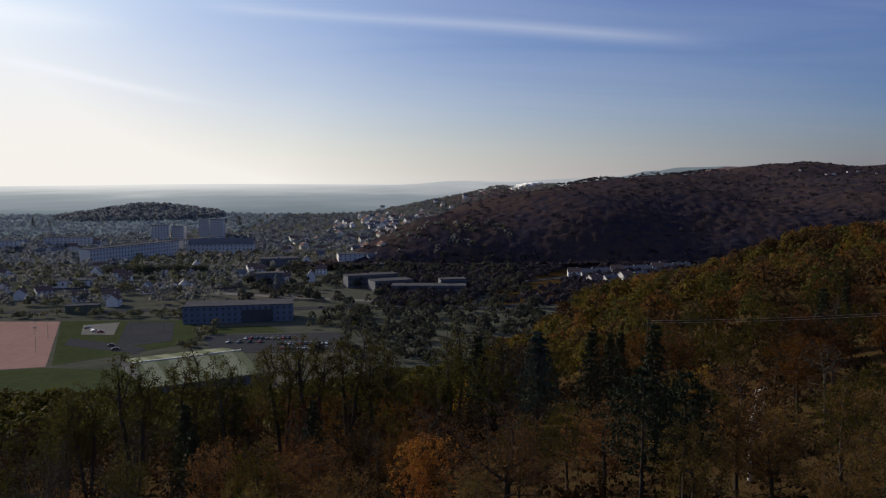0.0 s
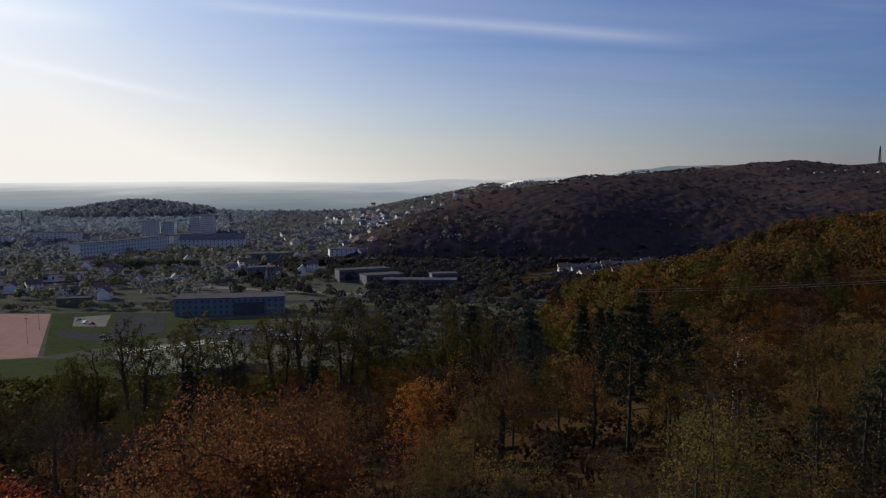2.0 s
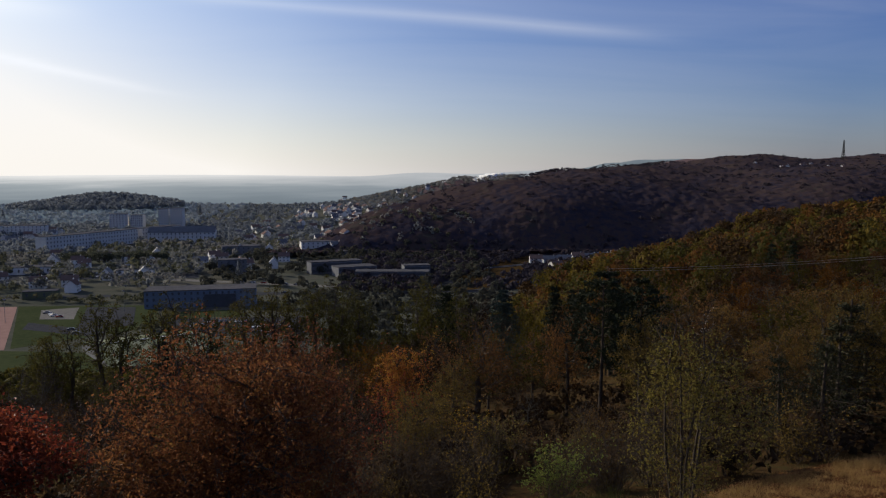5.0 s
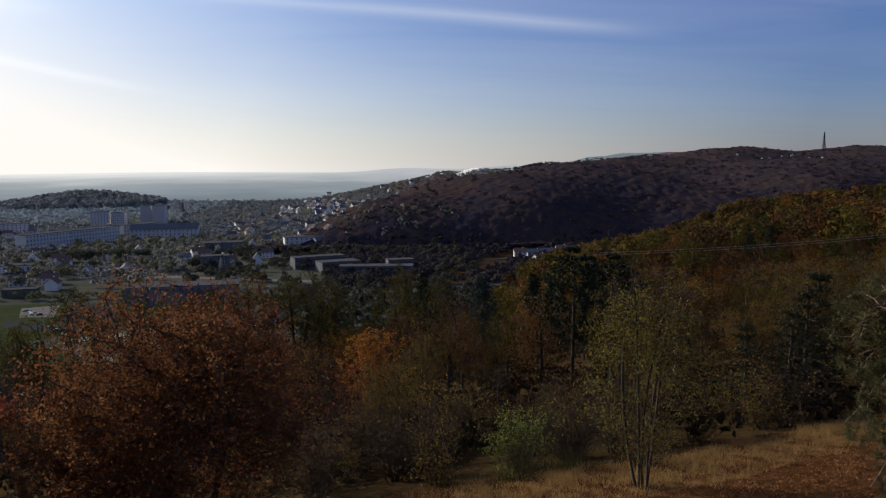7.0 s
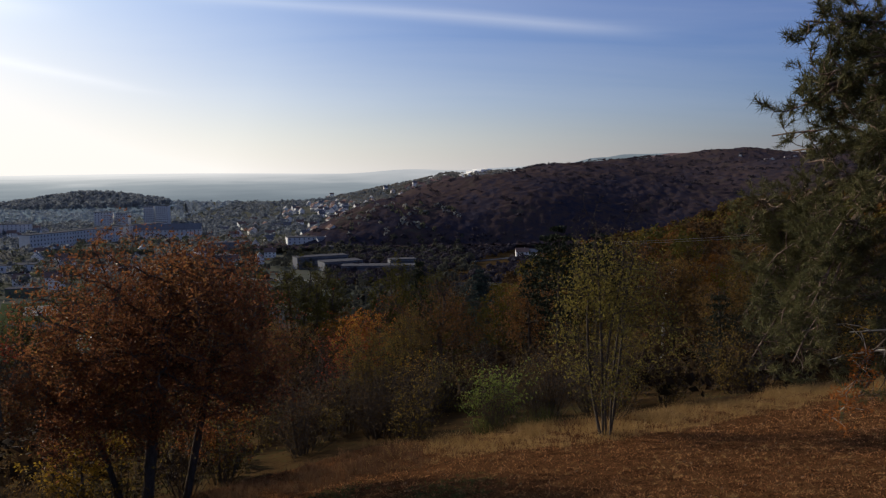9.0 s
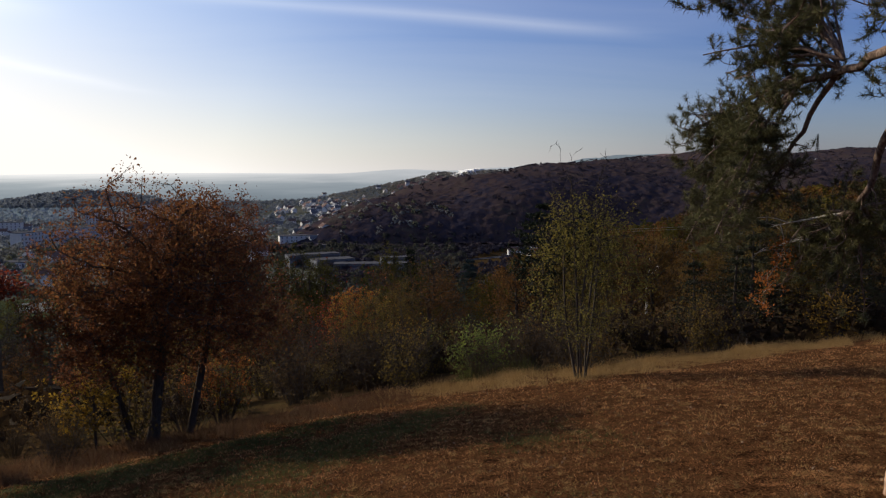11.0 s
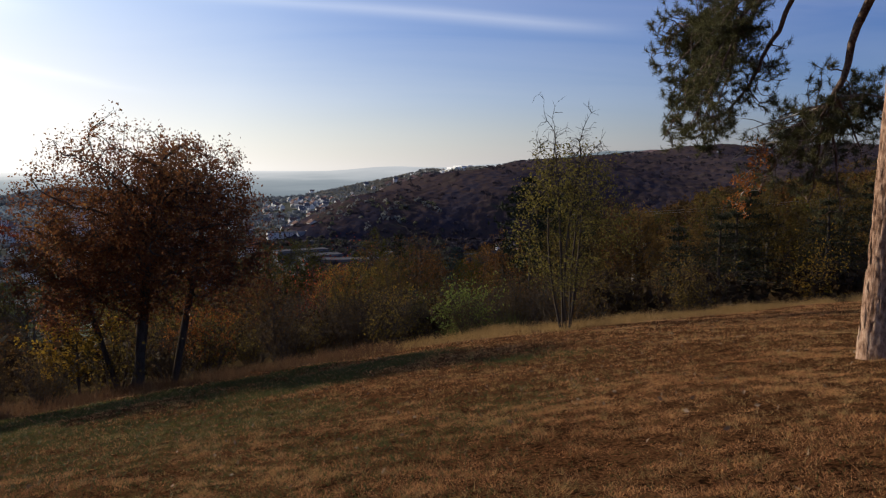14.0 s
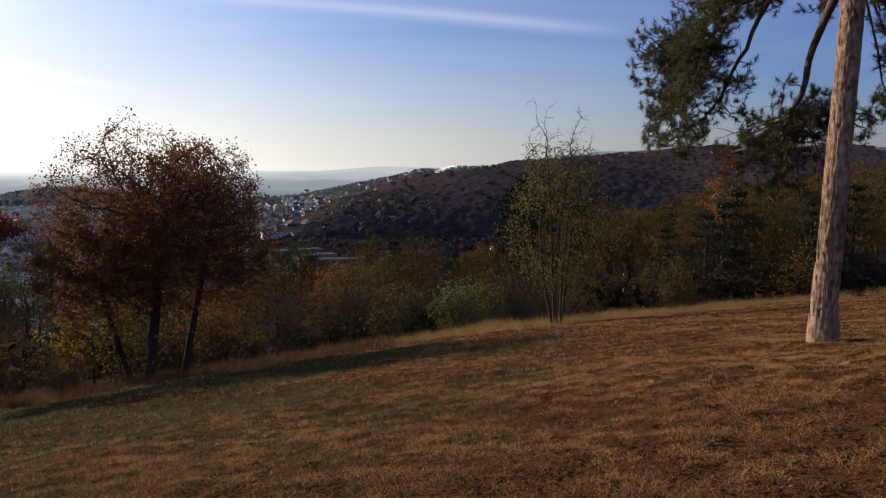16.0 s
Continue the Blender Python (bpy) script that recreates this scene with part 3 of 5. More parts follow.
def box(geo, x0, x1, y0, y1, z0, z1):
    v = [(x, y, z) for z in (z0, z1) for y in (y0, y1) for x in (x0, x1)]
    geo.add(v, [(0, 2, 3, 1), (4, 5, 7, 6), (0, 1, 5, 4), (2, 6, 7, 3), (0, 4, 6, 2), (1, 3, 7, 5)])


# ---- ground ----


def smooth(t):
    t = np.clip(t, 0, 1)
    return t * t * (3 - 2 * t)


def height(x, y):
    """The lie of the land: meadow slope, wooded hillside and spur, valley floor, ridges, plain."""
    x, y = np.asarray(x, float), np.asarray(y, float)
    xs = np.clip(x, -60, 8.1) - 8.1
    xr = np.clip(x, 8.1, 260) - 8.1
    near = -0.45 + 0.108 * xs + 0.05 * xr - 0.194 * (np.maximum(y, 2) - 6.8) - 0.10 * (np.minimum(y, 2) - 2)
    fall = np.interp(x, [-60, 25, 50, 75, 165, 260], [0.225, 0.222, 0.165, 0.106, 0.07, 0.06])
    near = np.where(y > 30, near + 0.194 * (y - 30) - fall * (y - 30), near)
    near = near - 0.17 * np.maximum(y - 360, 0) - 0.06 * np.maximum(y - 200, 0) * np.interp(x, [30, 50, 130, 185], [0, 1, 1, 0])
    near += 0.05 * np.sin(x * 0.9 + 1.3 * np.sin(y * 0.5)) * np.sin(y * 0.7) * (y < 60)
    tuss = np.sin(x * 4.1 + 1.7 * np.sin(y * 2.3)) * np.sin(y * 3.7 + 1.9 * np.sin(x * 1.9)) + 0.6 * np.sin(x * 7.3 + y * 2.1) * np.sin(y * 6.1 - x * 2.7)
    near += 0.022 * tuss * (y < 34) * (y > -6)
    a1, a2 = y - 815, (x + 118 - (y - 800) * 0.33) * 0.9
    a = np.maximum(-40 * np.log(np.exp(-np.clip(a1, -900, 4000) / 40) + np.exp(-np.clip(a2, -900, 4000) / 40)), 0)
    far = -80 + 87 * (1 - np.exp(-a / 105)) * (1 - 0.8 * smooth((y - 2300) / 900))
    far += 26 * smooth((y - 1350) / 350) * smooth((x - 450) / 400) * (1 - smooth((y - 2500) / 700))
    far += 62 * smooth((y - 1300) / 3600) + 5 * np.sin(x * 0.0021 + 1) * np.sin(y * 0.0034) * smooth((y - 1800) / 800)
    far += 62 * np.exp(-((x - 225) / 110) ** 2 - ((y - 1925) / 140) ** 2) + 5 * np.exp(-((x - 400) / 70) ** 2 - ((y - 1925) / 140) ** 2)
    for hx, hh, hw in ((230, 26, 260), (700, 24, 230), (980, 34, 240)):
        far += hh * np.exp(-((x - hx) / hw) ** 2 - ((y - 4000) / 350) ** 2)
    far += 28 * np.exp(-((x - 60) / 115) ** 2 - ((y - 1930) / 170) ** 2)
    far += 26 * np.exp(-((x + 590) / 130) ** 2 - ((y - 1750) / 160) ** 2)
    far += 15 * np.exp(-((x + 10) / 170) ** 2 - ((y - 1570) / 260) ** 2)
    far += 7 * np.sin(x * 0.026 + 0.9 * np.sin(y * 0.012)) * np.sin(y * 0.017 + x * 0.006 + 1) * smooth(a / 70)
    far += 4 * np.sin(x * 0.013 + 2) * np.sin(y * 0.011) * smooth(a / 60)
    return np.maximum(near, far)


def hz(x, y):
    return float(height(x, y))


def spaced(lo, hi, step, grow, end_lo, end_hi):
    mid = list(np.arange(lo, hi, step))
    out, s = [hi], step
    while out[-1] < end_hi:
        s *= grow
        out.append(out[-1] + s)
    back, s = [lo], step
    while back[-1] > end_lo:
        s *= grow
        back.append(back[-1] - s)
    return np.array(back[:0:-1] + mid + out)


gx = spaced(-14, 20, 0.28, 1.06, -4800, 4800)
gy = spaced(-5, 31, 0.28, 1.045, -900, 4850)
XX, YY = np.meshgrid(gx, gy)
idx = np.arange(XX.size).reshape(XX.shape)
quads = np.stack([idx[:-1, :-1], idx[:-1, 1:], idx[1:, 1:], idx[1:, :-1]], -1).reshape(-1, 4)
cx, cy = XX[:-1, :-1].ravel(), YY[:-1, :-1].ravel()
far_part = (cy > 1930) | ((cy > 1300) & (cx < -430))
land = np.stack([XX, YY, height(XX, YY)], -1).reshape(-1, 3)
ground_geo = Geo()
ground_geo.add(land, quads[~far_part])
back_geo = Geo()
back_geo.add(land, quads[far_part])
tagged(new("backdrop", back_geo.mesh("backdrop", PLAIN)), "plain with haze painted over its fields out to the horizon", "distance", kind="structure")
ground_mesh = ground_geo.mesh("ground", MEADOW)
for mt in (LITTER, VALLEY, RIDGE_FLOOR_HAZED):
    ground_mesh.materials.append(mt)
cx, cy = cx[~far_part], cy[~far_part]


def edge(x):
    """Where the meadow ends."""
    return np.interp(x, [-14, -9.9, -4, 0.9, 4, 9.6, 13, 17, 25, 45], [16, 18.5, 21.2, 25.0, 25.5, 25.3, 26.2, 28.5, 31, 35])


slot = np.where(cy < edge(cx) + 5, 0, np.where(height(cx, cy) > -78, 1, 2))
# dark litter paints in the shade at the ridge's foot
slot = np.where((cx > -25) & (cy > 560) & (cy < 900), 1, slot)
slot = np.where((slot == 1) & (cy > 900) & (height(cx, cy) < -45) & (cx < 100), 2, slot)
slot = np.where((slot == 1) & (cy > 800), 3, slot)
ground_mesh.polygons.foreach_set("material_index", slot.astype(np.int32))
ground_mesh.polygons.foreach_set("use_smooth", np.ones(len(slot), bool))
tagged(new("ground", ground_mesh), "sloping dry meadow, wooded hillside and valley floor", "ground", kind="structure")


def at(x, y, turn=0.0, scale=1.0, dz=0.0):
    return Matrix.Translation((x, y, hz(x, y) + dz)) @ pose(0, 0, 0, 0, 0, turn) @ Matrix.Diagonal((scale, scale, scale, 1))


# ---- trees at the meadow's edge ----
broadleaf("oak_tree", "oak with dense russet and brown autumn leaves and forked stems", 11, 9.1, 2.3, 3.4, 0.16, LEAF_OAK, BARK_DARK,
          (16, 13, 11), 12, 0.108, stems=2, splay=0.1, tuft=0.75, gaps=0.17, reach=0.55, m=at(-5.75, 23.9), group="oak clump", lean=(0.85, -1.1), twigs=2)
broadleaf("oak_tree", "dark russet oak leaning out of the clump", 18, 9.0, 2.0, 3.0, 0.125, LEAF_OAK, BARK_DARK,
          (14, 11, 9), 13, 0.105, tuft=0.75, gaps=0.15, reach=0.5, m=at(-4.85, 25.2), group="oak clump", lean=(1.35, 0.2), twigs=2)
broadleaf("oak_tree", "oak with thinning brown and golden leaves", 19, 7.3, 1.6, 2.4, 0.09, LEAF_OAK, BARK_DARK,
          (12, 9, 8), 15, 0.105, tuft=0.75, gaps=0.25, reach=0.5, m=at(-6.2, 24.0), group="oak clump", lean=(-0.85, -1.0), bare=0.25, twigs=2)
broadleaf("oak_tree", "red-leaved oak at the meadow's lower edge", 12, 7.9, 4.6, 2.9, 0.16, LEAF_RED, BARK_DARK,
          (14, 9, 8), 15, 0.135, stems=2, gaps=0.3, tuft=0.75, m=at(-12.2, 22.6), lean=(0.4, -0.6), twigs=2)
broadleaf("young_ash_tree", "slender many-stemmed tree, half bare with yellow-green leaves", 13, 9.2, 1.4, 2.9, 0.05, LEAF_LIME, BARK_DARK,
          (15, 10, 8), 9, 0.11, stems=6, bare=1.25, splay=0.26, reach=0.66, gaps=0.3, cone=0.4, up=0.4, tuft=0.8, m=at(9.62, 26.1), twigs=2, lean=(-0.35, 0))
broadleaf("oak_tree", "spreading oak with dark limbs and thin russet leaves", 14, 9.4, 2.0, 5.0, 0.24, LEAF_COPPER, BARK_DARK,
          (14, 9, 8), 9, 0.17, bare=0.9, gaps=0.35, reach=0.3, m=at(6.6, 59.5), twigs=2)
broadleaf("oak_tree", "young oak with orange and golden leaves", 24, 7.4, 1.0, 2.6, 0.12, LEAF_AMBER, BARK_DARK,
          (11, 7, 6), 13, 0.17, gaps=0.25, m=at(0.7, 62.5), twigs=1)
broadleaf("young_oak", "small golden-leaved oak under the larger tree", 16, 3.2, 0.5, 1.6, 0.05, LEAF_GOLD, BARK_DARK, (8, 5, 5), 11, 0.12, m=at(-7.4, 23.6), gaps=0.45)
broadleaf("young_oak", "small orange-leaved oak under the larger tree", 17, 3.0, 0.4, 1.5, 0.05, LEAF_AMBER, BARK_DARK, (8, 5, 5), 10, 0.13, m=at(-4.3, 28.2), gaps=0.45)
broadleaf("sapling", "small leafless sapling with thin dark twigs", 15, 3.6, 0.8, 1.5, 0.075, LEAF_COPPER, BARK_DARK,
          (8, 6, 5), 1, 0.12, bare=0.6, m=at(-1.85, 31.7), reach=0.3, twigs=2)

# ---- slope trees: kinds, then copies ----
KINDS = {}
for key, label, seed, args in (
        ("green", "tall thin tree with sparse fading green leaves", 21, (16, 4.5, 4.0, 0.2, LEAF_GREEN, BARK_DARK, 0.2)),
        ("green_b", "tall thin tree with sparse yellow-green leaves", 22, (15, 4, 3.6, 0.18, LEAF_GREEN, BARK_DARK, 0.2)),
        ("yellow", "yellow-green broadleaf tree on the wooded slope", 23, (12, 2.5, 4.0, 0.18, LEAF_YELLOW_SHADED, BARK_DARK, 0.1)),
        ("orange", "orange and russet broadleaf tree on the slope", 24, (11, 2.0, 4.2, 0.18, LEAF_ORANGE_SHADED, BARK_DARK, 0.15)),
        ("russet", "russet oak on the wooded slope", 25, (11, 2.0, 4.4, 0.2, LEAF_RUSSET_SHADED, BARK_DARK, 0.1)),
        ("brown", "brown-leaved tree thinning out on the slope", 26, (11, 2.2, 3.8, 0.17, LEAF_BROWN_SHADED, BARK_DARK, 0.3)),
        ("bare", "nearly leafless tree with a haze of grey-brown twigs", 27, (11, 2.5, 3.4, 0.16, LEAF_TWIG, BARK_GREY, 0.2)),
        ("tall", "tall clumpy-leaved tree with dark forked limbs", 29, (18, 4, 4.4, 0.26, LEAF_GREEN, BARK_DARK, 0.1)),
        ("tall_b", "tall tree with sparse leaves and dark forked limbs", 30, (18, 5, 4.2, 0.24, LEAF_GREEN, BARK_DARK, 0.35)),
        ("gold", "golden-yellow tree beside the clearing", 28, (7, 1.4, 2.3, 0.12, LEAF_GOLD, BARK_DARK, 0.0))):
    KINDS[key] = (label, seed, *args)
MADE = {}


def slope_tree(key, x, y, tall, turn):
    """A tree of one of the kinds above; near ones have finer leaves and twigs."""
    label, seed, h, low, r, tr, lf, bk, bare = KINDS[key]
    m = at(x, y, turn, tall / h)
    near = y < 72 or key in ("tall", "tall_b", "gold")
    # nearer trees of a kind take brighter leaf colours
    if near and y < 72:
        lf = {"russet": LEAF_COPPER, "brown": LEAF_COPPER}.get(key, lf)
    if y < 56:
        near = 2
        lf = {"yellow": LEAF_EDGE, "orange": LEAF_EDGE_RUST, "russet": LEAF_EDGE_RUST, "brown": LEAF_EDGE, "green": LEAF_EDGE, "green_b": LEAF_EDGE}.get(key, lf)
    if (key, near, turn > 180) not in MADE:
        n, per, size = ((11, 7, 6), 15, 0.20) if near == 2 else ((10, 6, 6), 13, 0.24) if near else ((8, 5, 4), 15, 0.34)
        if key[:4] == "tall":
            n, per, size = (13, 6, 5), 15, 0.26
        if key == "bare":
            per, size = per // 2, size * 0.7
        tall_one = key[:4] == "tall"
        MADE[key, near, turn > 180] = broadleaf("slope_tree", label, seed + 100 * (turn > 180), h, low, r, tr, lf, bk, n, per, size, 2 if tall_one else 1, bare, m=m, group="trees on the slope", twigs=int(bool(near)),
                                                tuft=0.8, gaps=0.4 if tall_one else 0.3, reach=0.45, splay=0.3, up=0.2)
        return MADE[key, near, turn > 180]
    src = MADE[key, near, turn > 180]
    s = src.scale[0]
    return copy_thing(src, m @ Matrix.Diagonal((1 / s, 1 / s, 1 / s, 1)))


rng = np.random.default_rng(5)
taken = [(-5.8, 25.2, 5), (-12.3, 21.6, 4), (9.7, 26.1, 3), (6.6, 59.5, 5.5), (0.7, 62.5, 3), (-1.85, 31.7, 3), (14.5, 53.3, 3), (18.2, 55, 2.5), (20.3, 132, 8), (35.6, 100, 8), (28, 67.8, 3), (24, 82, 4)]


def free(x, y, r):
    for a, b, c in taken:
        if (a - x) ** 2 + (b - y) ** 2 < (c + r) ** 2 * 0.55:
            return False
    taken.append((x, y, r))
    return True


def fixed(key, x, y, tall, turn=0.0):
    taken.append((x, y, 3.0))
    return slope_tree(key, x, y, tall, turn)


# tall sparse trees standing over the slope
for key, x, y, tall in (("tall", -33.3, 97.5, 18.6), ("tall_b", -27.5, 100, 18.0), ("tall", -37.5, 94, 15.5), ("tall", -14.3, 111.7, 19.0), ("tall_b", -9.5, 115, 19.4), ("tall", -18.5, 113, 19.0), ("tall_b", -22.5, 97, 16.5), ("tall_b", -41, 96, 14.0), ("tall", -5, 110, 17), ("tall_b", 5.5, 112, 17.5), ("tall", 12, 122, 16.5),
                        ("green", -5.0, 118, 15.0), ("green_b", 2.5, 104, 13.5), ("green", 9.5, 100, 13.0), ("bare", 14, 118, 15.5), ("brown", 18, 150, 13.5), ("yellow", 27, 152, 13.5),
                        ("brown", 22, 168, 14), ("green_b", 8, 128, 14), ("gold", 35.6, 100, 7.2), ("gold", 33.2, 106, 4.4), ("gold", 8.6, 117, 9.5)):
    fixed(key, x, y, tall, x * 37 % 360)
# the dark row behind the meadow, to the right
for key, x, y, tall in (("bare", 14.0, 42, 2.6), ("brown", 17.0, 43.5, 2.8), ("yellow", 19.6, 60, 9.4), ("brown", 24.5, 62, 9.6), ("russet", 14.5, 63, 7.6), ("russet", 22.5, 44, 5.6), ("brown", 25, 43, 7.0), ("yellow", 28.5, 45, 8.0), ("brown", 32.5, 44.5, 7.5), ("orange", 30, 52, 8.5),
                        ("russet", 36.5, 48, 8.4), ("yellow", 41, 50, 9.0), ("orange", 22.5, 52, 8.0), ("bare", 11.0, 44, 2.8), ("bare", 1.0, 46, 3.2), ("bare", 8.5, 48, 3.4), ("bare", -1.8, 49, 4.0)):
    fixed(key, x, y, tall * 1.12, x * 53 % 360)
# the wooded slope below
weights_left = ["green", "green_b", "bare", "brown", "yellow", "bare"]
weights_mid = ["russet", "brown", "bare", "orange", "green", "yellow", "brown"]
weights_right = ["yellow", "orange", "russet", "brown", "yellow", "green_b", "orange", "bare"]
count = 0
for _ in range(9000):
    y = 36 + 125 * rng.random() ** 0.8
    x = rng.uniform(-0.62, 0.68) * (y + 14)
    if y < edge(x) + 9 or (20 < x < 40 and 84 < y < 112) or (x < 6 and y < 40) or (13 < x < 30 and 112 < y < 140) or (70 < y < 100 and abs(x - 0.335 * y - 1.5) < 3.5) or (84 < y < 130 and abs(x - 0.15 * y - 1) < 4.5):
        continue
    if not free(x, y, 2.1 + y * 0.006):
        continue
    if x < -0.25 * y:
        key, tall = weights_left[rng.integers(6)], rng.uniform(6.5, 9.5)
    elif x < 0.12 * y:
        key, tall = weights_mid[rng.integers(7)], rng.uniform(6, 8) + 0.03 * max(0, y - 60)
    else:
        key, tall = weights_right[rng.integers(8)], rng.uniform(8.5, 12.5)
    top = 2.2 - (0.105 if x < 0.2 * y else 0.055) * (y + 4)
    tall = max(3.2, min(tall, top - hz(x, y)))
    slope_tree(key, x, y, tall, rng.uniform(0, 360))
    count += 1
    if count >= 190:
        break

# firs, the cedar, two tall pines, a dead tree
conifer("cedar_tree", "large blue-grey cedar with tiered boughs", 31, 15.5, 1.0, 5.6, 0.3, LEAF_CEDAR, BARK_DARK, 20, 11, 22, 0.55, 0.12, m=at(20.3, 132))
conifer("fir_tree", "dark green fir among the slope trees", 32, 11, 0.8, 2.6, 0.17, LEAF_FIR, BARK_DARK, 18, 9, 14, 0.4, 0.3, m=at(-24, 86), group="firs")
for x, y, s in ((-10.5, 84, 0.9), (13.5, 124, 1.25), (30, 124, 1.2), (9, 108, 1.1), (33, 128, 1.15), (29.6, 100.7, 1.3), (8.2, 105, 1.35), (-21, 78, 0.8), (26, 118, 1.3), (36, 160, 1.2), (60, 118, 1.1), (66, 122, 1.0)):
    src = [o for o in bpy.data.objects if o.name == "fir_tree"][0]
    copy_thing(src, at(x, y, x * 71 % 360, s))
conifer("scots_pine", "tall pine with a bare dark trunk and flat crown", 33, 11.2, 4.6, 2.7, 0.16, LEAF_FIR, BARK_DARK, 11, 7, 34, 0.36, 0.1, m=at(14.5, 53.3), group="tall pines", flat=True)
copy_thing(bpy.data.objects["scots_pine"], at(18.0, 55, 140, 0.95))
conifer("pine", "dark low pine in the shade behind the meadow", 35, 5.2, 0.7, 2.2, 0.13, LEAF_DARKPINE, BARK_DARK, 9, 8, 30, 0.17, -0.12, m=at(19.6, 38.5), group="dark pines")
for x, y, s in ((21.9, 38.4, 1.1), (23.8, 40.5, 1.3), (28.9, 39.5, 1.2), (33.0, 41.5, 1.4), (26.2, 43.0, 1.5)):
    copy_thing(bpy.data.objects["pine"], at(x, y, x * 71 % 360, s))
broadleaf("dead_tree", "bleached dead tree with stubby branches", 34, 8.5, 3.0, 1.6, 0.16, LEAF_TWIG, BARK_DEAD, (9, 3, 2), 1, 0.1, bare=1.5, m=at(28, 67.8))

# ---- shrubs at the meadow's edge ----


def shrub(name, label, seed, h, r, leaf, bark, twigs, per, size, m, group=""):
    g = np.random.default_rng(seed)
    wood, crown, pts = Geo(), Geo(), []
    for i in range(twigs):
        d = g.normal(0, 1, 2)
        q = np.array([d[0] * r * 0.5, d[1] * r * 0.5, h * g.uniform(0.5, 1.05)])
        b = bend((d[0] * 0.12 * r, d[1] * 0.12 * r, -0.1), q, 0.08, g, 4, 0.08)
        tube(wood, b, np.linspace(0.016, 0.005, 4), 3)
        for e in range(3):
            k = b[g.integers(1, 4)]
            w = bend(k, k + g.normal(0, 0.22 * h, 3) + [0, 0, 0.2 * h], 0.05, g, 3, 0.1)
            tube(wood, w[[0, 2]], (0.008, 0.004), 3)
            if per:
                pts.append(w[g.integers(0, 3, per)] + g.normal(0, 0.07 * h, (per, 3)))
    root = thing(name, label, "shrub", group, m=m)
    part("stem", wood, bark, root)
    if per:
        leaves(crown, np.concatenate(pts), size, g)
        part("foliage", crown, leaf, root)
    return root


for sx, sy, hh, lf_, lab in ((1.6, 41.5, 3.4, LEAF_LIME, "yellow-green hazel bush before the orange oak"), (3.2, 42.2, 2.8, LEAF_GOLD, "yellow leafy bush before the orange oak"), (0.2, 43.0, 4.6, LEAF_RED, "orange-red young tree at the wood's edge"),
                             (5.6, 40.5, 2.4, LEAF_LIME, "low yellow-green bush in the tall grass"), (12.6, 33.5, 3.0, LEAF_EDGE, "thin olive bush behind the slender tree"), (19.0, 35.5, 2.6, LEAF_EDGE, "low olive bush at the wood's edge"), (27.0, 37.5, 3.0, LEAF_GOLD, "yellowing bush at the wood's edge")):
    shrub("bush", lab, int(sx * 10 + 60), hh, 1.9, lf_, BARK_DARK, 40, 9, 0.14, at(sx, sy))
bushes = [shrub("shrub", "bare brown thorny shrub at the wood's edge", 41, 1.9, 1.7, LEAF_SHRUB, BARK_DARK, 45, 5, 0.11, at(-1.5, 31), "edge shrubs"),
          shrub("shrub", "leafless twiggy shrub at the wood's edge", 42, 2.3, 1.6, LEAF_SHRUB, BARK_DARK, 50, 3, 0.11, at(2.5, 33), "edge shrubs"),
          shrub("shrub", "yellowing shrub at the wood's edge", 43, 2.0, 1.5, LEAF_EDGE, BARK_DARK, 36, 8, 0.12, at(4.0, 38), "edge shrubs"),
          shrub("shrub", "rusty orange shrub at the wood's edge", 44, 2.0, 1.6, LEAF_EDGE_RUST, BARK_DARK, 36, 8, 0.12, at(-6.5, 32), "edge shrubs")]
shrub("green_shrub", "bright green leafy shrub in the tall grass", 45, 2.0, 1.5, LEAF_FRESH, BARK_DARK, 55, 12, 0.13, at(6.4, 31.6))
for i in range(112):
    x = rng.uniform(-15, 40)
    y = edge(x) + (2.2 if x < -6.8 else 4.0) + 13 * rng.random() ** 1.3
    if (x - 6.6) ** 2 + (y - 32.2) ** 2 < 3 or ((x + 1.4) ** 2 + (y - 30.2) ** 2 < 7) or (x - 9.7) ** 2 + (y - 26.1) ** 2 < 2:
        continue
    if (12 < x < 32 and i % 3) or (x < -7 and i % 2):
        continue
    src = bushes[(0, 1, 0, 1, 0, 2, 1, 3)[rng.integers(8)]]
    copy_thing(src, at(x, y, rng.uniform(0, 360), rng.uniform(0.7, 1.25) * (0.6 if x < -7 else 1)))

# ---- the great pine by the meadow ----
g = np.random.default_rng(77)
pine = thing("pine_tree", "tall pine with pinkish scaly bark, a bent limb and dark needles", "tree")
wood = Geo()
TR = np.array([(8.36, 6.84, -0.75), (8.36, 6.84, -0.4), (8.37, 6.84, 0.26), (8.44, 6.84, 1.29), (8.47, 6.84, 2.13), (8.54, 6.84, 3.37), (8.60, 6.84, 4.6), (8.7, 6.9, 6.5), (8.8, 6.9, 9.0), (8.8, 6.9, 12.0)])
zz = np.linspace(-0.75, 12, 60)
trunk_line = np.stack([np.interp(zz, TR[:, 2], TR[:, i]) for i in range(3)], 1)
rad = np.interp(zz, [-0.75, -0.35, 0.1, 2.1, 4.6, 12], [0.25, 0.212, 0.172, 0.156, 0.145, 0.06])
sides = 28
ang = np.arange(sides) * 2 * np.pi / sides
rough = np.array([[noise.noise((math.cos(a) * 1.9, math.sin(a) * 1.9, z * 1.5)) + 0.6 * noise.noise((math.cos(a) * 5, math.sin(a) * 5, z * 4)) for a in ang] for z in zz])
rr = rad[:, None] * (1 + 0.06 * rough)
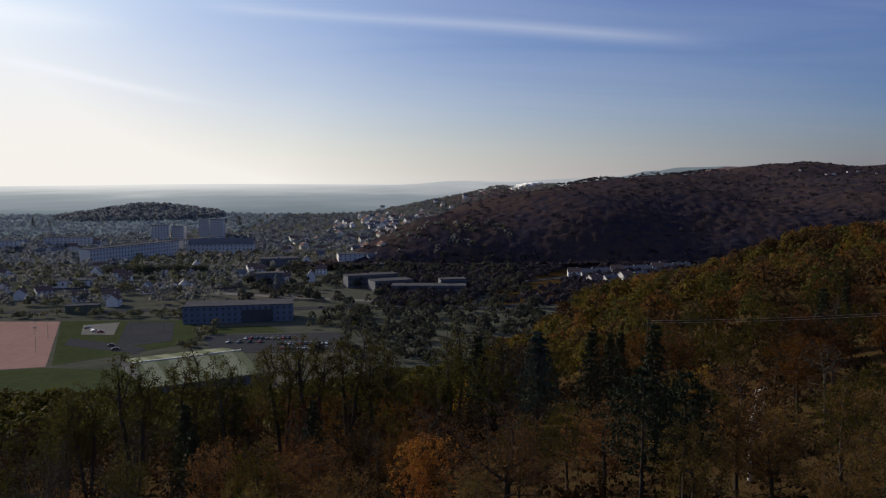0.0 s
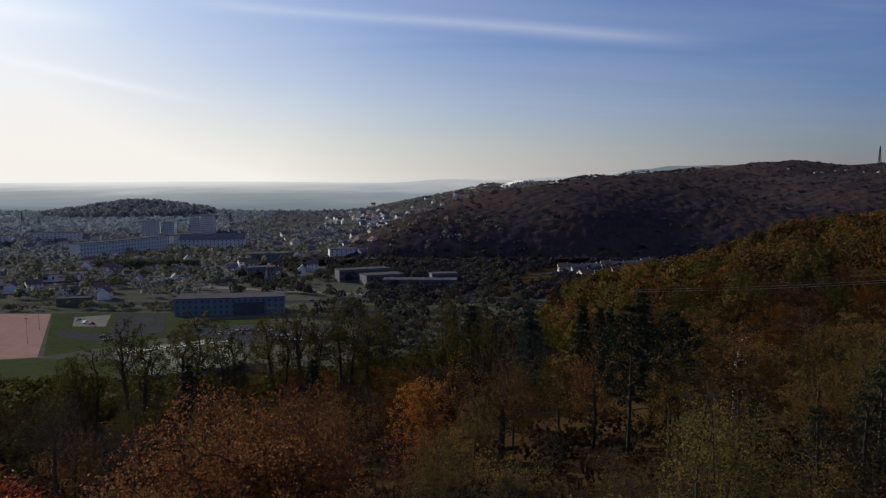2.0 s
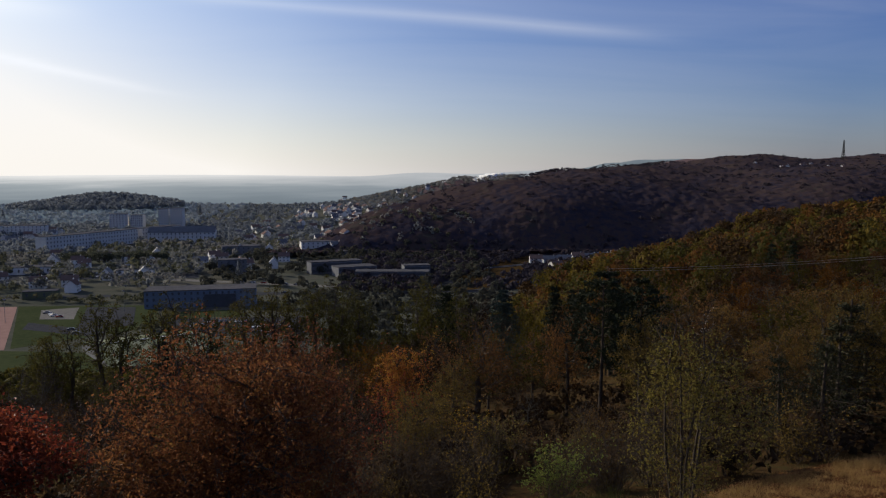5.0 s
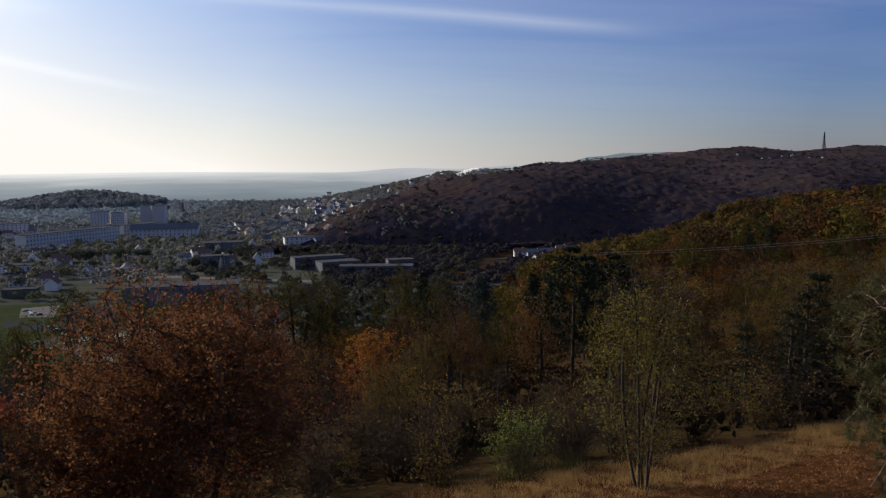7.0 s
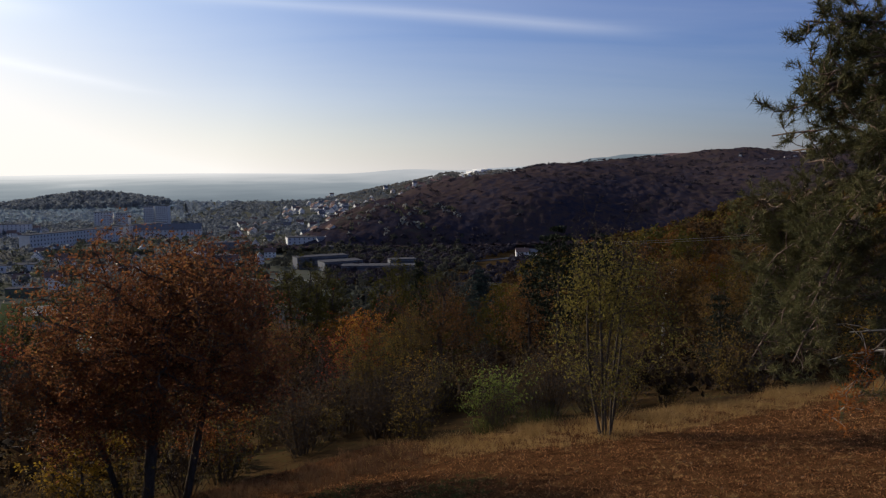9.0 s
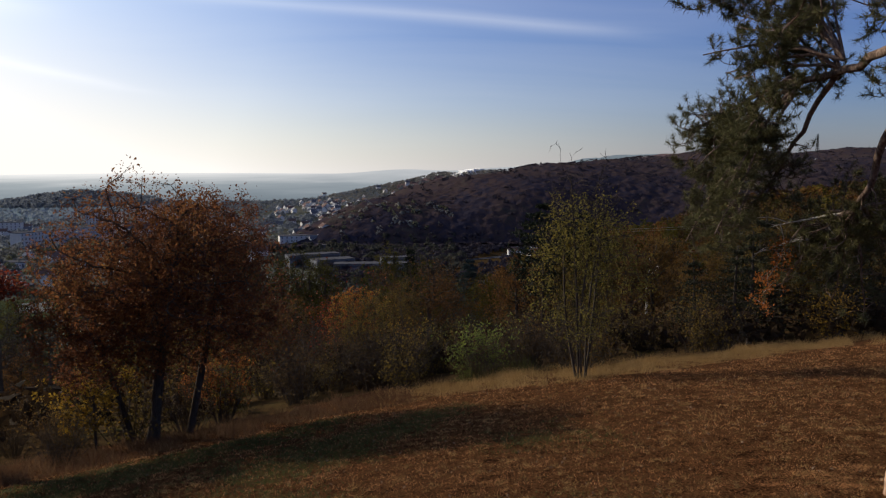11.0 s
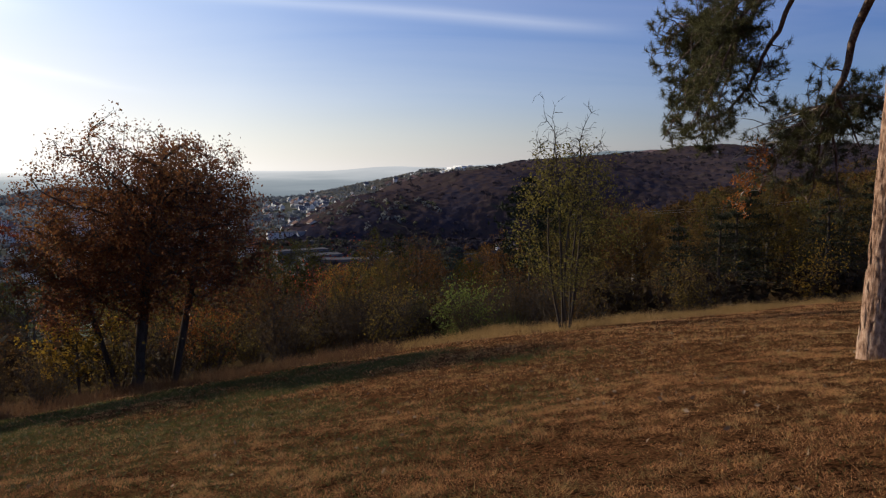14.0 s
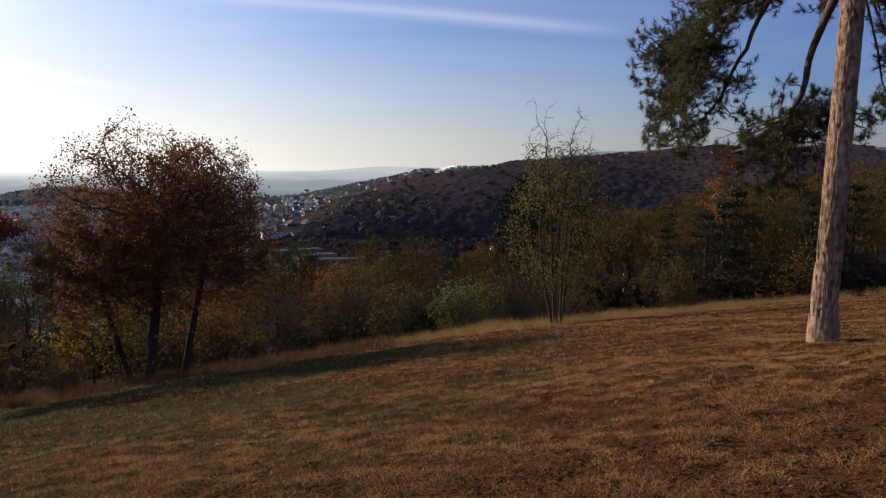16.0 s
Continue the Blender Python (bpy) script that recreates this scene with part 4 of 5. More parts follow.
ring = trunk_line[:, None] + np.stack([np.cos(ang)[None] * rr, np.sin(ang)[None] * rr, np.zeros_like(rr)], -1)
i, j = np.arange(59)[:, None] * sides, np.arange(sides)[None]
wood.add(ring.reshape(-1, 3), np.stack([i + j, i + (j + 1) % sides, i + sides + (j + 1) % sides, i + sides + j], -1).reshape(-1, 4))
part("trunk", wood, BARK_PINE, pine)
# scaly plates of bark standing proud of the trunk
plates = Geo()
for _ in range(1300):
    z = g.uniform(-0.35, 5.2)
    a = g.uniform(0, 2 * np.pi)
    c = np.array([np.interp(z, zz, trunk_line[:, k]) for k in range(2)])
    r0 = np.interp(z, zz, rad) * 1.02
    da, dz = g.uniform(0.12, 0.24), g.uniform(0.06, 0.17)
    lift = g.uniform(0.003, 0.012)
    v = []
    for s, e in ((-1, -0.5), (-0.55, -1), (0.6, -1), (1, -0.3), (0.8, 0.9), (0, 1.1), (-0.8, 0.8)):
        a2 = a + da * s * g.uniform(0.8, 1.1)
        v.append((c[0] + math.cos(a2) * (r0 + lift), c[1] + math.sin(a2) * (r0 + lift), z + dz * e))
    v.append((c[0] + math.cos(a) * (r0 + lift * 1.9), c[1] + math.sin(a) * (r0 + lift * 1.9), z))
    plates.add(v, [(7, q, (q + 1) % 7) for q in range(7)])
plate_ob = part("bark_relief", plates, BARK_PINE, pine)
tagged(plate_ob, kind="stuff")

tufts, limbs = Geo(), Geo()


def needles(p, d, n=46, ln=0.13):
    """A brush of needles round a twig's end."""
    dd = unit(np.asarray(d)[None] * 0.55 + g.normal(0, 0.6, (n, 3)))
    base = p - np.asarray(d)[None] * g.uniform(0, 0.13, (n, 1))
    side = unit(np.cross(dd, g.normal(0, 1, (n, 3)))) * 0.0042
    tip = base + dd * (ln * g.uniform(0.7, 1.15, (n, 1)))
    v = np.stack([base - side, base + side, tip], 1).reshape(-1, 3)
    tufts.add(v, np.arange(len(v)).reshape(-1, 3))


def spray(line, r0, count, reach, down, dense=1.0, start=0.25):
    """Winding, hanging side twigs off a limb, their ends turned up into brushes."""
    k = len(line)
    for _ in range(count):
        u = g.uniform(start, 1.0) * (k - 1)
        p = np.array([np.interp(u, np.arange(k), line[:, a]) for a in range(3)])
        d = unit(g.normal(0, 1, 3) + np.array([0, 0, -down]))
        ln = reach * g.uniform(0.5, 1.25)
        way, at_, go = [p], p, d
        for e in range(5):
            go = unit(go + g.normal(0, 0.33, 3) + np.array([0, 0, -0.25 * down if e < 3 else 0.45]))
            at_ = at_ + go * ln / 5
            way.append(at_)
        tw = np.array(way)
        tube(limbs, tw, np.linspace(r0, r0 * 0.4, 6), 4)
        for e in range(4):
            k2 = tw[g.integers(2, 6)]
            d2 = unit(go * 0.5 + g.normal(0, 0.75, 3) + [0, 0, 0.2])
            q2 = k2 + d2 * ln * g.uniform(0.2, 0.42)
            t2 = bend(k2, q2, -0.1, g, 4, 0.12)
            tube(limbs, t2, np.linspace(r0 * 0.55, r0 * 0.32, 4), 3)
            if g.random() < dense:
                needles(q2, unit(t2[3] - t2[2]))
        if g.random() < dense:
            needles(tw[-1], go)


def limb(pts, r0, r1, k=16):
    pts = np.asarray(pts, float)
    s = np.linspace(0, len(pts) - 1, k)
    line = np.stack([np.interp(s, np.arange(len(pts)), pts[:, a]) for a in range(3)], 1)
    line[1:-1] = (line[:-2] + 2 * line[1:-1] + line[2:]) / 4
    line[1:-1] += g.normal(0, 0.025, (k - 2, 3))
    tube(limbs, line, np.linspace(r0, r1, k), 8)
    return line


bough = limb([(8.62, 6.9, 5.0), (9.1, 8.2, 4.75), (9.42, 9.1, 4.2), (9.5, 9.57, 3.33), (9.4, 10.2, 2.95), (9.3, 10.9, 2.4), (9.25, 11.57, 1.6)], 0.085, 0.02, 20)
spray(bough, 0.014, 46, 0.8, 0.5, 0.9, 0.45)
fork = limb([(8.62, 6.9, 5.9), (8.9, 8.4, 5.5), (9.03, 9.75, 5.33), (8.5, 10.8, 5.2), (8.0, 11.4, 4.9), (7.5, 11.94, 4.52)], 0.09, 0.018, 20)
spray(fork, 0.013, 48, 0.7, 0.5, 1.0, 0.55)
curl = limb([(9.03, 9.75, 5.33), (9.0, 10.5, 4.7), (8.95, 11.0, 4.0), (8.85, 11.4, 3.5), (8.5, 11.8, 3.0), (8.1, 12.1, 2.6)], 0.05, 0.014, 16)
spray(curl, 0.012, 38, 0.6, 0.7, 0.75, 0.3)
for q in ((7.75, 12.0, 3.6), (7.5, 12.1, 2.9), (8.2, 11.9, 2.6), (7.9, 11.6, 3.2), (8.3, 12.2, 3.6), (7.55, 11.8, 3.9)):
    ln_ = limb([(8.4, 10.9, 5.15), ((8.4 + q[0]) / 2, (10.9 + q[1]) / 2, (5.4 + q[2]) / 2), q], 0.025, 0.008, 8)
    spray(ln_, 0.009, 22, 0.5, 0.6, 0.95, 0.35)
for q in ((6.9, 9.5, 2.75), (7.05, 9.4, 3.5), (6.9, 10.6, 2.55), (7.25, 9.6, 4.2), (7.05, 10.1, 3.3), (7.45, 9.2, 4.9), (7.2, 10.9, 3.8), (7.5, 10.2, 2.7)):
    ln_ = limb([(8.6, 10.0, 5.3), ((8.6 + q[0]) / 2, (10.0 + q[1]) / 2, (5.6 + q[2]) / 2), q], 0.026, 0.008, 9)
    spray(ln_, 0.009, 17, 0.48, 0.6, 0.92, 0.4)
upper = limb([(8.66, 6.9, 6.6), (7.6, 7.3, 6.7), (6.7, 7.7, 6.4), (6.1, 7.85, 6.1)], 0.06, 0.014, 14)
spray(upper, 0.011, 30, 0.5, 0.25, 0.95, 0.3)
for q in ((5.85, 7.9, 5.95), (6.1, 7.7, 6.3), (6.3, 8.3, 6.3), (6.0, 8.0, 6.9), (7.0, 8.3, 6.1), (6.6, 7.4, 6.9), (7.3, 7.8, 6.5), (7.3, 8.6, 5.6)):
    ln_ = limb([(7.6, 7.3, 6.7), ((7.6 + q[0]) / 2, (7.3 + q[1]) / 2, (6.8 + q[2]) / 2), q], 0.02, 0.008, 8)
    spray(ln_, 0.009, 14, 0.42, 0.3, 0.95, 0.4)
for q in ((7.9, 11.0, 6.3), (8.3, 11.6, 6.6), (8.6, 10.4, 7.0), (8.2, 12.0, 5.6), (9.2, 11.5, 6.4), (9.6, 11.2, 5.4)):
    ln_ = limb([(8.95, 9.6, 5.4), ((8.95 + q[0]) / 2, (9.6 + q[1]) / 2, (5.7 + q[2]) / 2), q], 0.03, 0.01, 8)
    spray(ln_, 0.01, 15, 0.6, 0.3, 0.95, 0.35)
for q in ((10.4, 10.0, 3.1), (10.9, 9.3, 3.0), (10.2, 10.6, 2.5), (11.3, 10.2, 2.9), (10.0, 10.9, 1.9), (9.8, 10.2, 2.7), (10.8, 10.8, 2.2)):
    ln_ = limb([(9.5, 9.6, 3.2), ((9.5 + q[0]) / 2, (9.6 + q[1]) / 2, (3.4 + q[2]) / 2), q], 0.028, 0.01, 8)
    spray(ln_, 0.01, 12, 0.55, 0.2, 0.8, 0.3)
for a, q in (((8.62, 6.95, 5.2), (9.7, 9.4, 5.0)), ((8.6, 6.95, 4.7), (10.3, 8.0, 4.4)), ((8.6, 6.9, 5.4), (10.6, 7.4, 4.9))):
    ln_ = limb([a, ((a[0] + q[0]) / 2, (a[1] + q[1]) / 2, a[2] + 0.15), q], 0.035, 0.012, 10)
    spray(ln_, 0.01, 20, 0.55, 0.2, 0.9, 0.4)
for q in ((7.35, 11.1, 5.8), (8.1, 11.0, 7.6), (8.0, 10.8, 8.0), (8.6, 11.2, 7.6), (8.0, 11.2, 5.4), (8.5, 11.3, 6.8), (9.2, 10.8, 8.0), (9.4, 11.4, 7.0)):
    ln_ = limb([(8.9, 9.4, 5.5), ((8.9 + q[0]) / 2, (9.4 + q[1]) / 2, (6.0 + q[2]) / 2), q], 0.03, 0.01, 8)
    spray(ln_, 0.01, 14, 0.55, 0.3, 0.95, 0.4)
for q in ((9.3, 10.9, 3.0), (9.5, 10.5, 2.2), (9.9, 11.0, 1.4), (9.1, 11.4, 2.2), (10.3, 10.6, 1.2), (9.6, 11.6, 2.6)):
    ln_ = limb([(9.45, 9.8, 3.1), ((9.45 + q[0]) / 2, (9.8 + q[1]) / 2, (3.2 + q[2]) / 2), q], 0.028, 0.01, 8)
    spray(ln_, 0.01, 10, 0.5, 0.2, 0.7, 0.35)
for z, az, ln in ((5.6, 200, 3.0), (6.2, 60, 3.2), (6.8, 310, 2.8), (7.5, 120, 3.0), (8.2, 240, 2.8), (9.0, 20, 2.6), (9.8, 170, 2.4), (10.6, 290, 2.0), (11.4, 80, 1.6), (12, 200, 1.2)):
    c = np.array([np.interp(z, zz, trunk_line[:, k]) for k in range(3)])
    d = np.array([math.cos(radians(az)), math.sin(radians(az)), 0.15])
    ln_ = limb([c, c + d * ln * 0.5 + [0, 0, 0.2], c + d * ln], 0.05, 0.015)
    spray(ln_, 0.012, 16, 0.7, 0.1)
for q in ((11.6, 9.6, 3.5), (11.9, 10.2, 2.9), (11.4, 9.0, 4.6), (12.2, 9.4, 3.2)):
    ln_ = limb([(8.7, 7.2, 5.6), ((8.7 + q[0]) / 2, (7.2 + q[1]) / 2, (5.9 + q[2]) / 2), q], 0.03, 0.01, 8)
    spray(ln_, 0.01, 18, 0.55, 0.2, 0.95, 0.6)
# pale wood on these branches paints in sunlight falling on the limbs
dead = Geo()
for a, q in (((9.4, 10.0, 3.05), (8.8, 11.2, 2.75)), ((9.3, 10.7, 2.55), (8.7, 11.6, 2.2))):
    b_ = bend(a, q, 0.06, g, 9, 0.08)
    tube(dead, b_, np.linspace(0.028, 0.006, 9), 5)
    for k_ in range(3, 9):
        tube(dead, bend(b_[k_ - 1], b_[k_ - 1] + g.normal(0, 0.22, 3), 0.1, g, 4, 0.15), np.linspace(0.01, 0.003, 4), 4)
rust = Geo()
hang = limb([(9.1, 10.6, 2.9), (8.85, 10.9, 2.4), (8.7, 10.95, 1.9), (8.6, 11.0, 1.35)], 0.014, 0.006, 8)
for q in hang[2:]:
    ends = q + g.normal(0, 0.11, (7, 3))
    for e_ in ends:
        tube(dead, [q, e_], (0.004, 0.002), 3)
    leaves(rust, np.repeat(ends, 14, 0) + g.normal(0, 0.045, (98, 3)), 0.06, g, 0.5)
part("dead_branch", dead, BARK_DEAD, pine, "leafless branch, sunlight painted in as pale wood")
part("limb", limbs, BARK_LIMB, pine)
part("dead_needles", rust, LEAF_RUST, pine, "hanging spray of rust-coloured dead foliage")
tagged(pine.children[-1], kind="stuff")
part("needles", tufts, LEAF_PINE, pine)
tagged(pine.children[-1], kind="stuff")

# ---- woods further off ----
rng = np.random.default_rng(9)


def scatter(n, x0, x1, y0, y1, keep):
    x, y = rng.uniform(x0, x1, n), rng.uniform(y0, y1, n)
    ok = keep(x, y)
    x, y = x[ok], y[ok]
    return np.stack([x, y, height(x, y)], 1)


def spur_wood(name, n, leaf, label, seed):
    geo = Geo()
    p = scatter(n, 10, 420, 140, 640, lambda x, y: (height(x, y) > -70) & (x > 0.1 * y) & ((y > 150) | (x > 0.66 * y)))
    rad, tall = rng.uniform(3.2, 5.2, len(p)), rng.uniform(4.5, 6.5, len(p))
    close = p[:, 1] < 250
    crowns(geo, rng, p[close], rad[close], tall[close], 190, 0.11)
    crowns(geo, rng, p[~close], rad[~close], tall[~close], 90, 0.17)
    return stuff(name, geo, leaf, label, "wood")


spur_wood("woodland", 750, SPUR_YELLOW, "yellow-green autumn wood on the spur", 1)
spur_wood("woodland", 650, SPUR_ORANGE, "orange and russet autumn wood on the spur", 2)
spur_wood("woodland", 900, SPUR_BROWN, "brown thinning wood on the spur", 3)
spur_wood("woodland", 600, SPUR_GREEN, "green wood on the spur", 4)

geo = Geo()
p = scatter(900, -220, 40, 150, 372, lambda x, y: (height(x, y) > -79) & (x > -0.75 * y - 20) & (x < 0.1 * y + 5))
crowns(geo, rng, p, rng.uniform(2.6, 4.2, len(p)), rng.uniform(3.2, 4.6, len(p)), 110, 0.2)
stuff("woodland", geo, LEAF_GREEN, "thin green and brown wood above the valley", "wood")

geo = Geo()
p = scatter(2800, -110, 130, 20, 170, lambda x, y: (y > edge(x) + np.where(x < -7, 2.5, np.where(x > 9, 5.5, 8))) & (np.abs(x) < 0.66 * (y + 12)) & ~((x > 20) & (x < 40) & (y > 84) & (y < 112)) & ~((x > 13) & (x < 27) & (y > 108) & (y < 128)))
crowns(geo, rng, p, rng.uniform(0.9, 2.2, len(p)), rng.uniform(0.6, 1.5, len(p)), 45, 0.16)
stuff("undergrowth", geo, LEAF_BRUSH_SHADED, "brown bramble and brush under the slope trees, darkened for shade", "undergrowth")

geo = Geo()


def on_ridge(x, y):
    a = np.minimum(y - 815, (x + 118 - (y - 800) * 0.33) * 0.9)
    return (a > -8) & (x < 0.8 * y + 60)


def canopy(x, y):
    """How high the leaf canopy stands over the ground: domed crowns on a loose grid, each of its own height."""
    cell = 9.0
    best = np.full(x.shape, 0.0)
    gx_, gy_ = np.floor(x / cell), np.floor(y / cell)
    for a in (-1, 0, 1):
        for b in (-1, 0, 1):
            i_, j_ = gx_ + a, gy_ + b
            h1 = np.modf(np.abs(np.sin(i_ * 127.1 + j_ * 311.7)) * 43758.5453)[0]
            h2 = np.modf(np.abs(np.sin(i_ * 269.5 + j_ * 183.3)) * 28001.8384)[0]
            d2 = (x - (i_ + 0.2 + 0.6 * h1) * cell) ** 2 + (y - (j_ + 0.2 + 0.6 * h2) * cell) ** 2
            r_ = 5.2 + 2.6 * h2
            best = np.maximum(best, (1.1 + 1.7 * h1) * np.clip(1 - d2 / r_ ** 2, 0, 1) ** 0.7)
    return 4.5 + best


wx, wy = np.arange(-150, 1260, 3.3), np.concatenate([np.arange(800, 1300, 3.0), np.arange(1300, 1760, 5.0)])
WX, WY = np.meshgrid(wx, wy)
WX, WY = WX + rng.normal(0, 0.7, WX.shape), WY + rng.normal(0, 0.7, WY.shape)
WZ = height(WX, WY) + canopy(WX, WY) + rng.normal(0, 0.25, WX.shape)
wi = np.arange(WX.size).reshape(WX.shape)
wq = np.stack([wi[:-1, :-1], wi[:-1, 1:], wi[1:, 1:], wi[1:, :-1]], -1).reshape(-1, 4)
qx, qy = WX[:-1, :-1].ravel(), WY[:-1, :-1].ravel()
geo.smooth = True
geo.add(np.stack([WX, WY, WZ], -1).reshape(-1, 3), wq[on_ridge(qx, qy) & (qx < 0.70 * qy + 50)])
stuff("woodland", geo, WOOD_RIDGE_HAZED, "closed dark leafless and russet wood covering the ridge", "wood")
geo = Geo()
p = np.concatenate([scatter(1700, -140, 1050, 800, 1400, lambda x, y: on_ridge(x, y) & (x < 0.70 * y + 50)), scatter(900, 60, 1250, 1400, 1750, lambda x, y: on_ridge(x, y) & (x < 0.70 * y)), scatter(600, 335, 700, 1750, 2010, lambda x, y: x > 0)])
p[:, 2] += 3.2
crowns(geo, rng, p, rng.uniform(3.0, 5.4, len(p)), rng.uniform(1.6, 3.4, len(p)), 30, 0.24, 0.35)
stuff("woodland", geo, LEAF_RIDGE_HAZED, "single dark and russet crowns over the ridge's wood", "wood")

geo = Geo()
p = scatter(1100, -800, -420, 1560, 1950, lambda x, y: ((x + 600) / 140) ** 2 + ((y - 1740) / 150) ** 2 < 1.5)
crowns(geo, rng, p, rng.uniform(6, 9, len(p)), rng.uniform(7, 10, len(p)), 30, 0.34, 0.25)
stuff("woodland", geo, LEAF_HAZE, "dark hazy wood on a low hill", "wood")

# ---- the valley town ----


def flat_area(name, corners, material, label, dz=0.06, thick=0.5):
    """A level surface on the valley floor."""
    geo = Geo()
    n = len(corners)
    zt = [hz(x, y) + dz for x, y in corners]
    v = [(x, y, z) for (x, y), z in zip(corners, zt)] + [(x, y, z - thick) for (x, y), z in zip(corners, zt)]
    geo.add(v, [tuple(range(n))])
    geo.add(v, [(i, i + n, (i + 1) % n + n, (i + 1) % n) for i in range(n)])
    return tagged(new(name, geo.mesh(name, material)), label, name.replace("_", " "), kind="structure")


flat_area("sports_pitch", [(-330, 530), (-236, 526), (-186, 398), (-290, 372)], CLAY, "reddish clay sports pitch on the valley floor")
flat_area("lawn", [(-236, 528), (-146, 526), (-128, 452), (-184, 400)], LAWN, "green lawn between the sports grounds", 0.05)
flat_area("lawn", [(-290, 371), (-186, 396), (-120, 385), (-110, 300), (-250, 300)], LAWN, "green playing field below the wood", 0.05)
flat_area("gravel_yard", [(-215, 512), (-195, 521), (-183, 479), (-203, 480)], GRAVEL, "pale gravel yard in the lawn", 0.12)
flat_area("asphalt_court", [(-190, 521), (-159, 520), (-142, 458), (-168, 442)], ASPHALT, "grey asphalt sports court", 0.12)
flat_area("asphalt_court", [(-205, 470), (-150, 440), (-150, 425), (-200, 450)], ASPHALT, "grey asphalt path beside the courts", 0.1)
flat_area("car_park", [(-128, 475), (-40, 480), (-40, 425), (-110, 425)], ASPHALT, "asphalt car park beside the hall", 0.13)
flat_area("lawn", [(-130, 500), (-95, 505), (-80, 482), (-128, 478)], LAWN, "grass strip before the blue building", 0.1)
flat_area("road", [(-420, 556), (-60, 566), (60, 560), (180, 640), (180, 652), (58, 572), (-60, 578), (-420, 566)], ASPHALT, "asphalt road through the valley town", 0.12)
flat_area("road", [(-170, 645), (-20, 592), (-16, 600), (-168, 656)], GRAVEL, "pale concrete road beside the school", 0.2)
flat_area("road", [(36, 560), (48, 560), (72, 690), (260, 800), (256, 808), (62, 696)], ASPHALT, "asphalt road bending along the wooded ridge", 0.22)
flat_area("lawn", [(10, 600), (36, 590), (52, 672), (20, 680)], LAWN, "green verge beside the road", 0.07)
flat_area("car_park", [(-330, 700), (-160, 700), (-150, 660), (-320, 660)], ASPHALT, "asphalt car park among town buildings", 0.12)


def shell(name, label, category, m, w, d, h, wall, roof, ridge=0.0, over=0.4, floors=2, bays=4, band=False, group="", chimney=False, win=None, flat_edge=0.6):
    """A building: walls, gabled or flat roof, windows floor by floor. w along x, d along y, base at z 0, front at -y."""
    root = thing(name, label, category, group, m=m)
    g1 = Geo()
    box(g1, -w / 2, w / 2, -d / 2, d / 2, -2.0, h)
    if ridge:
        g1.add([(-w / 2, -d / 2, h), (-w / 2, d / 2, h), (-w / 2, 0, h + ridge), (w / 2, -d / 2, h), (w / 2, d / 2, h), (w / 2, 0, h + ridge)], [(0, 1, 2), (3, 4, 5)])
    part("wall", g1, wall, root)
    g2 = Geo()
    if ridge:
        k = ridge / (d / 2)
        a, lo = d / 2 + over, h - over * k
        for s in (-1, 1):
            x0, x1 = -w / 2 - over, w / 2 + over
            v = [(x0, s * a, lo + 0.02), (x1, s * a, lo + 0.02), (x1, 0, h + ridge + 0.02), (x0, 0, h + ridge + 0.02)]
            v += [(x, y, z + 0.22) for x, y, z in v]
            g2.add(v, [(0, 1, 2, 3), (4, 7, 6, 5), (0, 4, 5, 1), (1, 5, 6, 2), (2, 6, 7, 3), (3, 7, 4, 0)])
    else:
        box(g2, -w / 2 - 0.15, w / 2 + 0.15, -d / 2 - 0.15, d / 2 + 0.15, h + 0.003, h + flat_edge)
    roof_ob = part("roof", g2, roof, root)
    if chimney:
        g3 = Geo()
        box(g3, w * 0.2, w * 0.2 + 0.7, -0.35, 0.35, h + ridge * 0.5, h + ridge + 0.9)
        part("chimney", g3, wall, roof_ob)
    fh = h / floors
    g4 = Geo()
    if band:
        box(g4, -w / 2 + 0.6, w / 2 - 0.6, -0.06, 0.06, -fh * 0.23, fh * 0.23)
    else:
        ww = min(1.3, w / bays * 0.5)
        box(g4, -ww / 2, ww / 2, -0.06, 0.06, -fh * 0.24, fh * 0.24)
    pane = g4.mesh("window", win or GLASS_DARK)
    for f in range(floors):
        for s in (-1, 1):
            for b in range(1 if band else bays):
                o = part("window", pane, None, root)
                o.location = (0 if band else -w / 2 + (b + 0.5) * w / bays, s * d / 2, (f + 0.55) * fh)
    return root


def vpose(x, y, turn=0.0, dz=0.0):
    return Matrix.Translation((x, y, hz(x, y) + dz)) @ pose(0, 0, 0, 0, 0, turn)


# sports hall with a ribbed pale-green roof
hall = shell("sports_hall", "low sports hall with a pale green ribbed metal roof", "hall", vpose(-109, 378, 30), 50, 64, 4.2, WALL_GREY, ROOF_GREEN, 4.6, 0.4, 1, 9)
hall_roof = [c for c in hall.children if c.name.startswith("roof")][0]
for i in range(4):
    gr = Geo()
    x = -22 + i * 12
    for s in (-1, 1):
        v = [(x, s * 31.6, 4.53), (x + 6.5, s * 31.6, 4.53), (x + 6.5, s * 0.4, 9.0), (x, s * 0.4, 9.0)]
        gr.add(v + [(a, b, c + 0.05) for a, b, c in v], [(4, 5, 6, 7), (0, 1, 5, 4), (1, 2, 6, 5), (2, 3, 7, 6), (3, 0, 4, 7)])
    part("roof_light", gr, ROOF_PALE, hall_roof)
gr = Geo()
box(gr, -25.4, 25.4, -0.35, 0.35, 8.98, 9.35)
part("ridge_cap", gr, WALL_WHITE, hall_roof)
# the long blue building
blue = shell("office_building", "long blue-clad building with a flat roof", "building", vpose(-118, 527, 8), 70, 22, 11, WALL_BLUE, ROOF_FLAT, floors=3, bays=18)
